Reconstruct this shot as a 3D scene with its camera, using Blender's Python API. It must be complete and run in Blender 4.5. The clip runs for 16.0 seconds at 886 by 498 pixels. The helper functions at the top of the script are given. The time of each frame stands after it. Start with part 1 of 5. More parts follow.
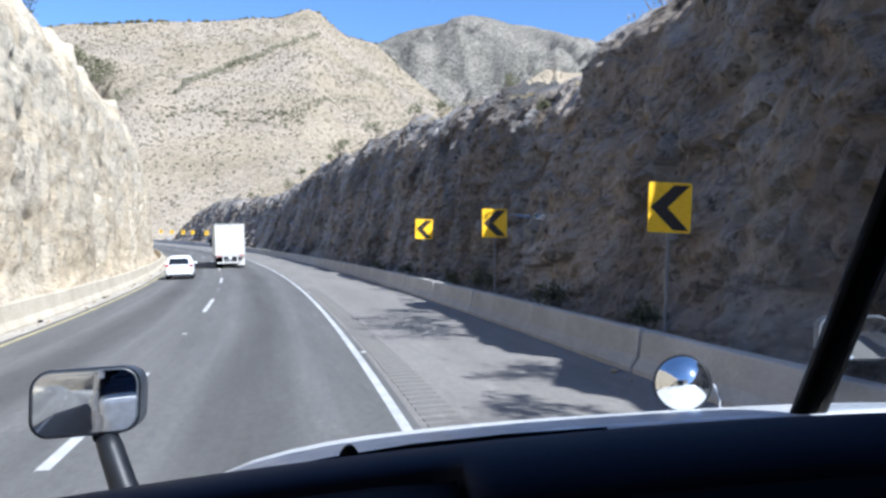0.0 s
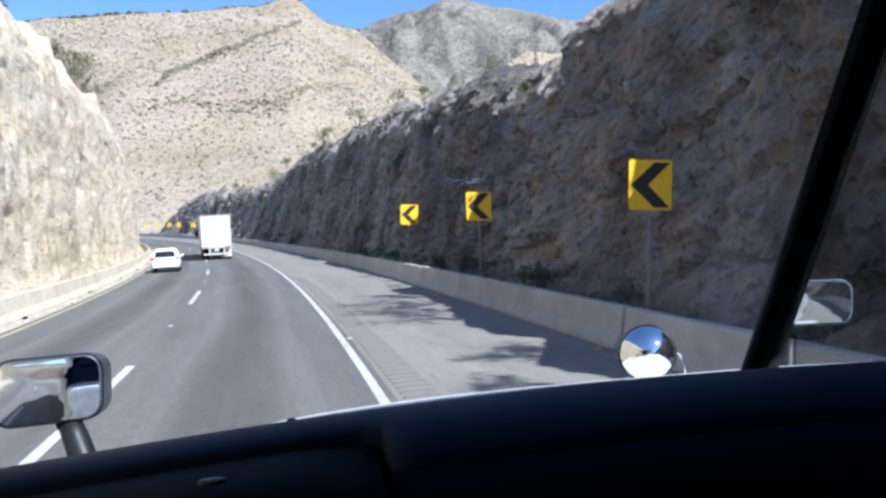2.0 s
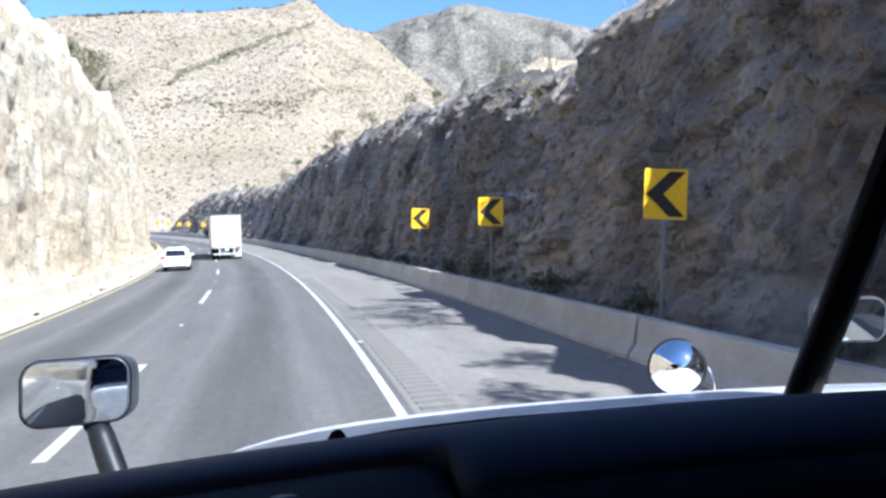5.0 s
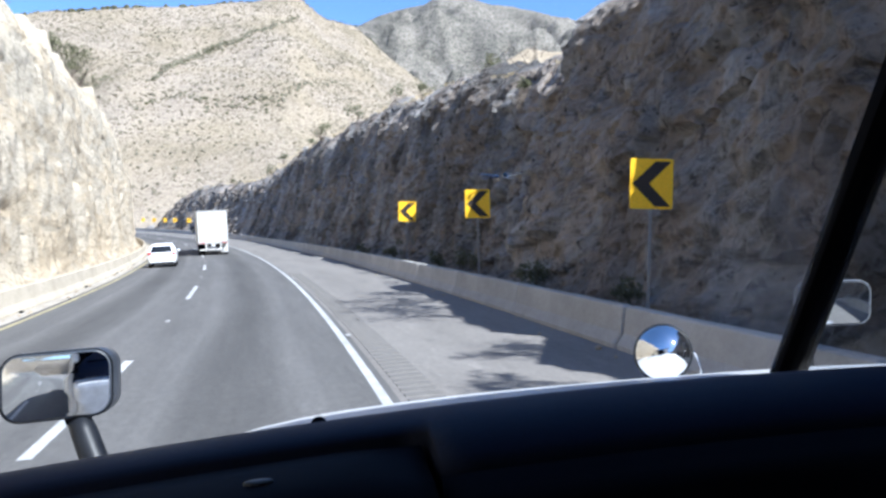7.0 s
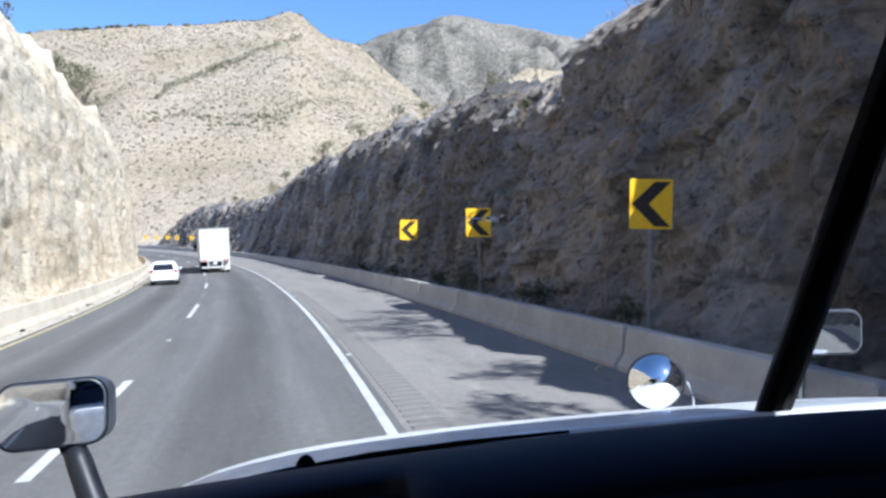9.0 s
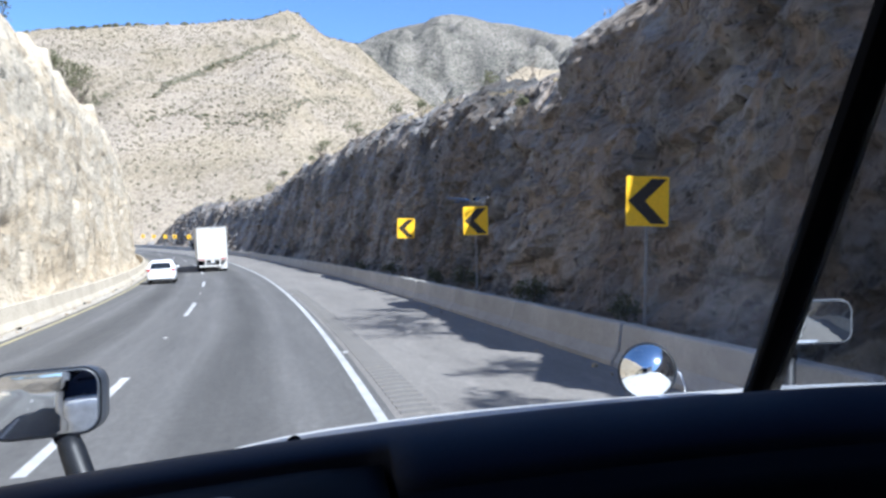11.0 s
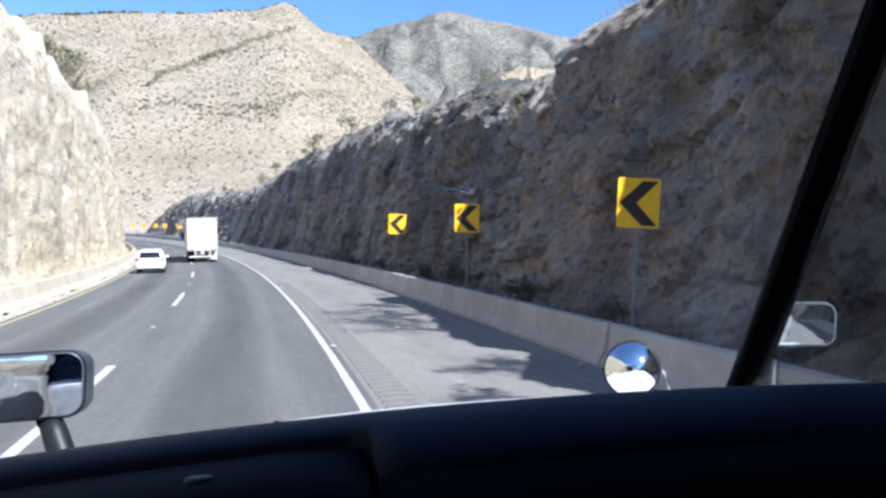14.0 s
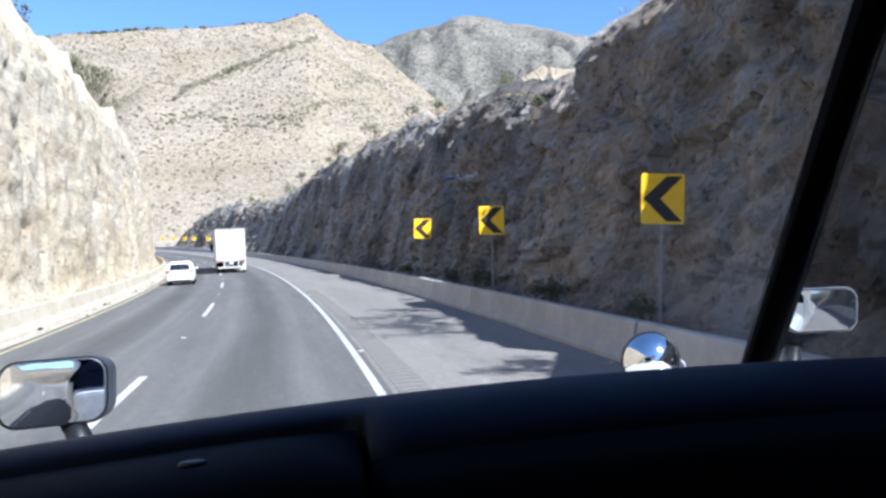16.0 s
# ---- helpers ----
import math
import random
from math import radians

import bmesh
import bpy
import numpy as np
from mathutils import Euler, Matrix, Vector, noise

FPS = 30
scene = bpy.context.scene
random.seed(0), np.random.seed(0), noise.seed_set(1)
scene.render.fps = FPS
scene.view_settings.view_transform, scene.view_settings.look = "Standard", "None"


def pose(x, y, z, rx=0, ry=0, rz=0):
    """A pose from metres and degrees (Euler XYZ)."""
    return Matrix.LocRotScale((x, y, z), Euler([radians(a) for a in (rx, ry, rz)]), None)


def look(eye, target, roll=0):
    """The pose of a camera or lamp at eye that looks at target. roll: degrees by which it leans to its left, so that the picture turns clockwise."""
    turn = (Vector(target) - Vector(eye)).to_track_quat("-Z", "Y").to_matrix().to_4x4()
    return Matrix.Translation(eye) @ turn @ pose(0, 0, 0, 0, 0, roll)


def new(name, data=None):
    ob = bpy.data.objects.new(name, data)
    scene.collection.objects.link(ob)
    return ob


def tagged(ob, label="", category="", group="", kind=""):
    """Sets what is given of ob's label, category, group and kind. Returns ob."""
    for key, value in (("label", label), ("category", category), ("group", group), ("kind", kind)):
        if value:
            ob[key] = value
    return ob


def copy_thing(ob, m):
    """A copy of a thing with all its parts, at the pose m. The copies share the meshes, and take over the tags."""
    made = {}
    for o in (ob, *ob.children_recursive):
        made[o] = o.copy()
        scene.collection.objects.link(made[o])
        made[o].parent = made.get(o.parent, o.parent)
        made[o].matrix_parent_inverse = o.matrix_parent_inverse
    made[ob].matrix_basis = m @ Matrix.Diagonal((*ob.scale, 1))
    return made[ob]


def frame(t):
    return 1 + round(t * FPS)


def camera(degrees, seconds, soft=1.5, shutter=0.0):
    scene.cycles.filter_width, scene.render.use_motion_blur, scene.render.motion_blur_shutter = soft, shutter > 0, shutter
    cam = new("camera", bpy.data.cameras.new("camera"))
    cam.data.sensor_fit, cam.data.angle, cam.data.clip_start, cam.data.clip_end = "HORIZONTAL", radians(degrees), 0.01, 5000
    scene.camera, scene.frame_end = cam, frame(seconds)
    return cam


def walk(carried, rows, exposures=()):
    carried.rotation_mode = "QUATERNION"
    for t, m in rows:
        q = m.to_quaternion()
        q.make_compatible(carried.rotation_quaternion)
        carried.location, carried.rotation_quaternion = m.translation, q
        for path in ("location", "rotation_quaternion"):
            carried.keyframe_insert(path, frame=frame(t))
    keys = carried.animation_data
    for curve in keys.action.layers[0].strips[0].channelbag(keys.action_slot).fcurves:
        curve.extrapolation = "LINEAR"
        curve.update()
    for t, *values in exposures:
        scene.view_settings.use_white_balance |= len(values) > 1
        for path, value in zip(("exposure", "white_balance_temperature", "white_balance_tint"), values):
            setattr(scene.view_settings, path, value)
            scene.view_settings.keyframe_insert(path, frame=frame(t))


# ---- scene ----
# A mountain motorway cutting, seen from inside the cab of a lorry that stands in the outer lane.
cam = camera(56.4, 16.0, soft=2.8)
PATH = [
    (0.0, pose(-0.048, -0.017, 2.325, 89.90, -0.89, -9.47)),
    (0.5, pose(-0.037, -0.010, 2.299, 89.31, -0.60, -9.71)),
    (1.0, pose(0.011, -0.024, 2.312, 89.44, 0.44, -9.48)),
    (1.5, pose(0.062, -0.023, 2.283, 88.85, 1.29, -9.93)),
    (2.0, pose(0.064, -0.017, 2.287, 88.90, 0.75, -10.28)),
    (2.5, pose(0.062, -0.013, 2.290, 88.70, 0.12, -10.64)),
    (3.0, pose(0.068, -0.024, 2.296, 88.87, 0.51, -10.45)),
    (3.5, pose(0.078, 0.005, 2.254, 88.09, -0.09, -10.97)),
    (4.0, pose(0.009, -0.016, 2.267, 88.72, 0.04, -9.55)),
    (4.5, pose(0.006, -0.002, 2.278, 89.06, -0.39, -9.62)),
    (5.0, pose(-0.023, 0.008, 2.307, 89.18, -0.36, -9.68)),
    (7.5, pose(0.013, 0.032, 2.282, 88.63, 0.63, -10.95)),
    (8.0, pose(0.061, 0.006, 2.302, 88.94, 1.81, -10.44)),
    (8.5, pose(0.036, -0.002, 2.312, 89.26, 0.72, -10.37)),
    (9.0, pose(0.026, 0.000, 2.334, 89.91, 0.25, -10.40)),
    (11.5, pose(0.047, -0.022, 2.272, 89.81, 0.23, -10.64)),
    (12.0, pose(0.012, -0.027, 2.252, 89.46, 0.13, -10.77)),
    (12.5, pose(0.062, -0.027, 2.266, 89.79, 0.39, -10.20)),
    (13.0, pose(0.050, -0.026, 2.235, 89.62, 0.04, -10.99)),
    (13.5, pose(0.092, -0.032, 2.285, 90.04, -0.46, -11.00)),
    (14.0, pose(0.051, -0.023, 2.281, 89.67, -1.31, -11.18)),
    (14.5, pose(0.121, -0.019, 2.279, 89.98, 0.18, -11.40)),
    (15.0, pose(0.097, -0.003, 2.248, 89.49, -2.07, -11.52)),
    (15.5, pose(0.116, -0.030, 2.251, 90.08, -0.89, -10.77)),
    (16.0, pose(0.106, -0.034, 2.248, 89.95, 0.45, -9.30)),
]
walk(cam, PATH, [(0.0, 1.07, 5350, 10), (1.0, 1.06, 5350, 10), (2.5, 1.19, 5350, 10), (5.0, 1.43, 5350, 10), (7.5, 1.18, 5350, 10), (9.0, 1.12, 5350, 10), (11.5, 1.15, 5350, 10), (13.0, 1.24, 5350, 10), (16.0, 1.26, 5350, 10)])

# ---------------------------------------------------------------- light
SUN = Vector((0.55, -0.75, 0.93)).normalized()
world = bpy.data.worlds.new("sky")
scene.world = world
world.use_nodes = True
wn = world.node_tree
sky = wn.nodes.new("ShaderNodeTexSky")
sky.sky_type, sky.sun_disc = "NISHITA", False
sky.sun_elevation = math.asin(SUN.z)
sky.sun_rotation = math.atan2(SUN.x, SUN.y)
sky.altitude, sky.air_density, sky.dust_density, sky.ozone_density = 1800, 1.1, 1.0, 4.5
wn.nodes["Background"].inputs["Strength"].default_value = 0.088
wn.links.new(sky.outputs[0], wn.nodes["Background"].inputs["Color"])
sun_data = bpy.data.lights.new("sun", "SUN")
sun_data.energy, sun_data.angle, sun_data.color = 5.0, radians(0.55), (1.0, 0.93, 0.82)
sun = new("sun", sun_data)
sun.matrix_world = look((60, -90, 90), (60 - SUN.x, -90 - SUN.y, 90 - SUN.z))


# ---------------------------------------------------------------- materials
def shader(name, rough=0.8, metal=0.0, spec=0.3):
    m = bpy.data.materials.new(name)
    m.use_nodes = True
    b = m.node_tree.nodes["Principled BSDF"]
    b.inputs["Roughness"].default_value = rough
    b.inputs["Metallic"].default_value = metal
    b.inputs["Specular IOR Level"].default_value = spec
    return m, m.node_tree, b


def node(nt, kind, **inputs):
    n = nt.nodes.new(kind)
    for key, value in inputs.items():
        n.inputs[key.replace("_", " ")].default_value = value
    return n


def texture(nt, kind, scale, detail=6.0, rough=0.6, space="Object", stretch=(1, 1, 1), distortion=0.0):
    """A noise, voronoi or musgrave-like value in metres."""
    co = nt.nodes.new("ShaderNodeTexCoord")
    mp = nt.nodes.new("ShaderNodeMapping")
    mp.inputs["Scale"].default_value = stretch
    nt.links.new(co.outputs[space], mp.inputs["Vector"])
    if kind == "noise":
        t = node(nt, "ShaderNodeTexNoise", Scale=scale, Detail=detail, Roughness=rough, Distortion=distortion)
        nt.links.new(mp.outputs[0], t.inputs["Vector"])
        return t.outputs["Fac"]
    t = node(nt, "ShaderNodeTexVoronoi", Scale=scale)
    nt.links.new(mp.outputs[0], t.inputs["Vector"])
    return t.outputs["Distance"]


def ramp(nt, value, stops):
    r = nt.nodes.new("ShaderNodeValToRGB")
    while len(r.color_ramp.elements) < len(stops):
        r.color_ramp.elements.new(0.5)
    for el, (at, col) in zip(r.color_ramp.elements, stops):
        el.position, el.color = at, (*col, 1)
    nt.links.new(value, r.inputs[0])
    return r.outputs[0]


def grey(v):
    return (v, v, v)


def mixed(nt, a, b, fac, mode="MIX"):
    n = nt.nodes.new("ShaderNodeMix")
    n.data_type, n.blend_type = "RGBA", mode
    for sock, val in ((n.inputs[6], a), (n.inputs[7], b), (n.inputs[0], fac)):
        if hasattr(val, "is_output"):
            nt.links.new(val, sock)
        else:
            sock.default_value = (*val, 1) if isinstance(val, tuple) else val
    return n.outputs[2]


def bump(nt, b, height, strength=0.4, distance=0.05):
    n = node(nt, "ShaderNodeBump", Strength=strength, Distance=distance)
    nt.links.new(height, n.inputs["Height"])
    nt.links.new(n.outputs[0], b.inputs["Normal"])


def surface(name, dark, light, scale=4.0, fine=40.0, rough=0.8, metal=0.0, spec=0.3, relief=0.3, depth=0.01, space="Object",
            stretch=(1, 1, 1), per_piece=0.0):
    """A surface with large stains and fine grain."""
    m, nt, b = shader(name, rough, metal, spec)
    big = texture(nt, "noise", scale, 5, 0.6, space, stretch)
    small = texture(nt, "noise", fine, 4, 0.7, space, stretch)
    col = ramp(nt, big, [(0.3, dark), (0.7, light)])
    col = mixed(nt, col, ramp(nt, small, [(0.3, grey(0.72)), (0.7, grey(1.15))]), 0.8, "MULTIPLY")
    if per_piece:
        info = nt.nodes.new("ShaderNodeObjectInfo")
        col = mixed(nt, col, ramp(nt, info.outputs["Random"], [(0, grey(1 - per_piece)), (1, grey(1 + per_piece * 0.4))]), 1.0, "MULTIPLY")
    nt.links.new(col, b.inputs["Base Color"])
    rr = ramp(nt, big, [(0.2, grey(max(0.02, rough - 0.1))), (0.8, grey(min(1, rough + 0.1)))])
    nt.links.new(rr, b.inputs["Roughness"])
    if relief:
        bump(nt, b, small, relief, depth)
    return m


def rock_material(name, pale, mid, dark, ochre, zone_shade, ribs, recess_shade, beds, relief, along=1.0):
    """Blasted limestone: broad tones with hollows' shade painted in, upright ribs, level beds, scattered dark-painted
    cavities and fine grain.
    """
    m, nt, b = shader(name, 0.92, 0, 0.15)
    zone = texture(nt, "noise", 0.15, 4, 0.55, stretch=(0.4 + 0.6 * along, 0.4 + 0.6 * along, 0.7 / max(along, 0.45)), distortion=0.9)
    large = texture(nt, "noise", 0.34, 8, 0.64, stretch=(along, along, 0.6 / max(along, 0.45)), distortion=0.8)
    rib = texture(nt, "noise", 0.8, 7, 0.66, stretch=(along, along, 0.26 * along))
    bed = texture(nt, "noise", 1.1, 6, 0.7, stretch=(0.5 * along, 0.5 * along, 2.1), distortion=0.6)
    fine = texture(nt, "noise", 6.0, 8, 0.72, stretch=(along, along, 1))
    cavity_shade = texture(nt, "noise", 1.25, 5, 0.62, stretch=(along, along, 0.75 / max(along, 0.45)), distortion=0.4)
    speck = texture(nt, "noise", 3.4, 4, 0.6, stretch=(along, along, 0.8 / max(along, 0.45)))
    col = ramp(nt, large, [(0.34, mid), (0.46, pale), (0.54, ochre), (0.63, mid), (0.76, pale)])
    col = mixed(nt, col, ramp(nt, rib, [(0.36, dark), (0.52, mid), (0.70, pale)]), ribs)
    # broad tone changes; the darkest stand in for shaded hollows
    col = mixed(nt, col, ramp(nt, zone, [(0.36, grey(1 - 0.58 * zone_shade)), (0.47, grey(1 - 0.12 * zone_shade)), (0.60, grey(1 + 0.28 * zone_shade))]), 1.0, "MULTIPLY")
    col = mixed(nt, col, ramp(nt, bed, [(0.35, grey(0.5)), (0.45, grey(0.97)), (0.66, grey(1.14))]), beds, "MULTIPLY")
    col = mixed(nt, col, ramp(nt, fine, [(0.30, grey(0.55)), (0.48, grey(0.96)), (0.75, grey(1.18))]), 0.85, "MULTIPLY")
    # shade inside small recesses, painted dark apart from the modelled pits
    col = mixed(nt, col, ramp(nt, cavity_shade, [(0.315, grey(0.22)), (0.36, grey(1.0))]), recess_shade, "MULTIPLY")
    col = mixed(nt, col, ramp(nt, speck, [(0.335, grey(0.40)), (0.385, grey(1.0))]), recess_shade, "MULTIPLY")
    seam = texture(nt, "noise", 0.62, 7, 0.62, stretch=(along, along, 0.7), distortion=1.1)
    col = mixed(nt, col, ramp(nt, seam, [(0.484, grey(1.0)), (0.497, grey(0.35)), (0.503, grey(0.35)), (0.516, grey(1.0))]), 0.62 * recess_shade, "MULTIPLY")
    nt.links.new(col, b.inputs["Base Color"])
    both = nt.nodes.new("ShaderNodeMath")
    both.operation = "ADD"
    coarse = texture(nt, "noise", 2.2, 9, 0.74, stretch=(along, along, 1))
    nt.links.new(fine, both.inputs[0])
    nt.links.new(coarse, both.inputs[1])
    bump(nt, b, both.outputs[0], relief, 0.15)
    return m


# one rock in two tones: sunlit face lightened, shaded face darkened in colour
ROCK_PALE_LIT = rock_material("cream_limestone_lit", (0.57, 0.492, 0.372), (0.515, 0.438, 0.322), (0.35, 0.295, 0.22), (0.54, 0.435, 0.295), 0.22, 0.16, 0.8, 0.35, 0.55, 0.42)
ROCK_BROWN_SHADED = rock_material("weathered_brown_limestone_shaded", (0.330, 0.312, 0.292), (0.245, 0.229, 0.212), (0.090, 0.084, 0.080), (0.31, 0.245, 0.185), 1.0, 0.26, 0.95, 0.9, 1.0)


def hill_material():
    m, nt, b = shader("dry_scrub_hillside", 0.95, 0, 0.1)
    large = texture(nt, "noise", 0.012, 8, 0.62)
    patch = texture(nt, "noise", 0.07, 8, 0.7)
    spots = texture(nt, "noise", 0.75, 7, 0.8)
    col = ramp(nt, large, [(0.34, (0.248, 0.201, 0.142)), (0.5, (0.321, 0.265, 0.196)), (0.66, (0.266, 0.220, 0.157))])
    col = mixed(nt, col, ramp(nt, patch, [(0.36, (0.187, 0.161, 0.105)), (0.5, (0.314, 0.260, 0.191)), (0.66, (0.380, 0.316, 0.239))]), 0.38)
    growth = texture(nt, "noise", 0.022, 5, 0.6, distortion=0.7)
    col = mixed(nt, col, ramp(nt, growth, [(0.40, (0.292, 0.243, 0.165)), (0.50, (0.317, 0.265, 0.196)), (0.60, (0.341, 0.289, 0.229))]), 0.55)
    beds = texture(nt, "noise", 1.0, 6, 0.65, stretch=(0.011, 0.011, 0.165), distortion=0.6)
    col = mixed(nt, col, ramp(nt, beds, [(0.36, grey(0.74)), (0.46, grey(0.98)), (0.62, grey(1.10))]), 0.45, "MULTIPLY")
    col = mixed(nt, col, ramp(nt, spots, [(0.40, grey(0.52)), (0.49, grey(0.98)), (0.64, grey(1.15))]), 0.85, "MULTIPLY")
    nt.links.new(col, b.inputs["Base Color"])
    bump(nt, b, spots, 0.8, 0.7)
    return m


def mountain_material():
    m, nt, b = shader("far_mountain_scrub", 0.95, 0, 0.1)
    large = texture(nt, "noise", 0.006, 9, 0.66)
    patch = texture(nt, "noise", 0.03, 8, 0.7, distortion=0.6)
    spots = texture(nt, "noise", 0.24, 7, 0.8)
    col = ramp(nt, large, [(0.36, (0.150, 0.138, 0.112)), (0.5, (0.205, 0.186, 0.156)), (0.64, (0.262, 0.236, 0.198))])
    col = mixed(nt, col, ramp(nt, patch, [(0.40, (0.135, 0.130, 0.105)), (0.5, (0.205, 0.187, 0.157)), (0.62, (0.268, 0.242, 0.205))]), 0.5)
    col = mixed(nt, col, ramp(nt, spots, [(0.42, grey(0.40)), (0.50, grey(0.90)), (0.60, grey(1.28))]), 0.95, "MULTIPLY")
    nt.links.new(col, b.inputs["Base Color"])
    bump(nt, b, spots, 0.8, 2.5)
    return m


HILL = hill_material()
MOUNTAIN = mountain_material()


def asphalt_material(name, dark, light, tracks):
    m, nt, b = shader(name, 0.85, 0, 0.25)
    big = texture(nt, "noise", 1.0, 6, 0.62, "UV", (0.8, 0.10, 1))
    grain = texture(nt, "noise", 60.0, 3, 0.8)
    col = ramp(nt, big, [(0.3, dark), (0.7, light)])
    uv = nt.nodes.new("ShaderNodeTexCoord")
    sep = nt.nodes.new("ShaderNodeSeparateXYZ")
    nt.links.new(uv.outputs["UV"], sep.inputs[0])
    if tracks:
        # an oil-darkened band down the middle of each lane, wheel paths polished pale
        across = node(nt, "ShaderNodeMath")
        across.operation = "MULTIPLY_ADD"
        nt.links.new(sep.outputs[0], across.inputs[0])
        across.inputs[1].default_value, across.inputs[2].default_value = 2 * math.pi / 4.1, 2 * math.pi * 0.68 / 4.1
        cs = nt.nodes.new("ShaderNodeMath")
        cs.operation = "COSINE"
        nt.links.new(across.outputs[0], cs.inputs[0])
        sn = nt.nodes.new("ShaderNodeMath")
        sn.operation = "MULTIPLY_ADD"
        nt.links.new(cs.outputs[0], sn.inputs[0])
        sn.inputs[1].default_value, sn.inputs[2].default_value = 0.5, 0.5
        long = texture(nt, "noise", 1.0, 5, 0.6, "UV", (2.2, 0.06, 1))
        col = mixed(nt, col, ramp(nt, sn.outputs[0], [(0.0, grey(1.0)), (0.3, grey(1.04)), (0.55, grey(1.12)), (0.80, grey(0.88)), (1.0, grey(0.68))]), 0.9, "MULTIPLY")
        col = mixed(nt, col, ramp(nt, long, [(0.35, grey(0.80)), (0.62, grey(1.10))]), 0.5, "MULTIPLY")
    else:
        patches = texture(nt, "noise", 1.0, 7, 0.7, "UV", (1.1, 0.35, 1))
        col = mixed(nt, col, ramp(nt, patches, [(0.30, grey(0.6)), (0.42, grey(0.98)), (0.7, grey(1.08))]), 0.8, "MULTIPLY")
    pebble = texture(nt, "noise", 9.0, 6, 0.75, "UV", (1.0, 0.45, 1))
    worn = texture(nt, "noise", 2.4, 6, 0.7, "UV", (1.0, 0.22, 1))
    col = mixed(nt, col, ramp(nt, pebble, [(0.32, grey(0.80)), (0.5, grey(1.0)), (0.68, grey(1.22))]), 0.7, "MULTIPLY")
    col = mixed(nt, col, ramp(nt, worn, [(0.56, grey(1.0)), (0.70, grey(1.28))]), 0.6, "MULTIPLY")
    col = mixed(nt, col, ramp(nt, grain, [(0.3, grey(0.7)), (0.7, grey(1.25))]), 0.8, "MULTIPLY")
    nt.links.new(col, b.inputs["Base Color"])
    bump(nt, b, grain, 0.35, 0.006)
    return m


ASPHALT = asphalt_material("lane_asphalt", (0.102, 0.099, 0.096), (0.140, 0.135, 0.130), True)
SHOULDER = asphalt_material("shoulder_asphalt", (0.175, 0.163, 0.15), (0.225, 0.21, 0.192), False)
DIRT = surface("tan_scree_dirt", (0.27, 0.22, 0.15), (0.42, 0.345, 0.245), 0.8, 9, 0.95, spec=0.1, relief=0.7, depth=0.05)
RUMBLE = surface("milled_asphalt", (0.135, 0.128, 0.12), (0.185, 0.176, 0.164), 2, 50, 0.9, relief=0.4)
WHITE_LINE = surface("white_road_paint", (0.34, 0.34, 0.335), (0.56, 0.56, 0.55), 1.5, 30, 0.7, relief=0.15)
YELLOW_LINE = surface("yellow_road_paint", (0.28, 0.245, 0.15), (0.46, 0.40, 0.22), 1.2, 25, 0.7, relief=0.15)
CONCRETE = surface("barrier_concrete", (0.35, 0.335, 0.305), (0.495, 0.475, 0.44), 1.1, 26, 0.88, relief=0.25, depth=0.006, per_piece=0.12)
CREAM_CONCRETE = surface("dusty_cream_concrete", (0.40, 0.345, 0.26), (0.55, 0.485, 0.38), 0.6, 12, 0.9, relief=0.25, depth=0.006, per_piece=0.06)
GUTTER = surface("gutter_concrete", (0.30, 0.265, 0.215), (0.47, 0.43, 0.365), 0.5, 7, 0.9, relief=0.35)
STEEL = surface("galvanised_steel", (0.42, 0.43, 0.44), (0.56, 0.57, 0.58), 3, 40, 0.5, 0.6, relief=0.1)
SIGN_YELLOW = surface("sign_yellow", (0.93, 0.53, 0.008), (0.98, 0.59, 0.01), 2, 30, 0.45, relief=0.0)
SIGN_BLACK = surface("sign_black", (0.028, 0.021, 0.015), (0.042, 0.032, 0.024), 2, 30, 0.5, relief=0.0)
WHITE_PAINT = surface("white_vehicle_paint", (0.76, 0.77, 0.78), (0.82, 0.83, 0.84), 0.8, 9, 0.28, spec=0.5, relief=0.0)
TRAILER_WHITE = surface("dusty_trailer_white", (0.56, 0.55, 0.52), (0.68, 0.67, 0.645), 0.7, 6, 0.55, relief=0.05)
TRAILER_GREY = surface("trailer_frame_grey", (0.40, 0.39, 0.365), (0.54, 0.53, 0.50), 1, 9, 0.6, relief=0.05)
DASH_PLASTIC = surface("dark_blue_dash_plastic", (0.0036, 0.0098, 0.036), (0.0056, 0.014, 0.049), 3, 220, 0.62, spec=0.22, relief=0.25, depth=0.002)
# copy of the dash plastic, darkened for parts turned from the windscreen's light
SHADED_PLASTIC = surface("shade_dark_navy_plastic", (0.0014, 0.003, 0.009), (0.0022, 0.0045, 0.013), 3, 200, 0.7, spec=0.12, relief=0.2, depth=0.002)
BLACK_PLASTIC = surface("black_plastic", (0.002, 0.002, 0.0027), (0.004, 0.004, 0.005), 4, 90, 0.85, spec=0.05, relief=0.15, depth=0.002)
POST_STEEL = surface("dull_galvanised_post", (0.20, 0.195, 0.19), (0.29, 0.285, 0.28), 3, 40, 0.7, 0.2, relief=0.1)
GREY_PLASTIC = surface("grey_mirror_shell", (0.03, 0.035, 0.045), (0.055, 0.063, 0.077), 4, 80, 0.38, spec=0.5, relief=0.05, depth=0.002)
RUBBER = surface("tyre_rubber", (0.02, 0.02, 0.02), (0.035, 0.034, 0.033), 5, 60, 0.9, relief=0.3)
CHROME = surface("chrome", (0.72, 0.72, 0.73), (0.78, 0.78, 0.79), 5, 50, 0.12, 1.0, relief=0.0)
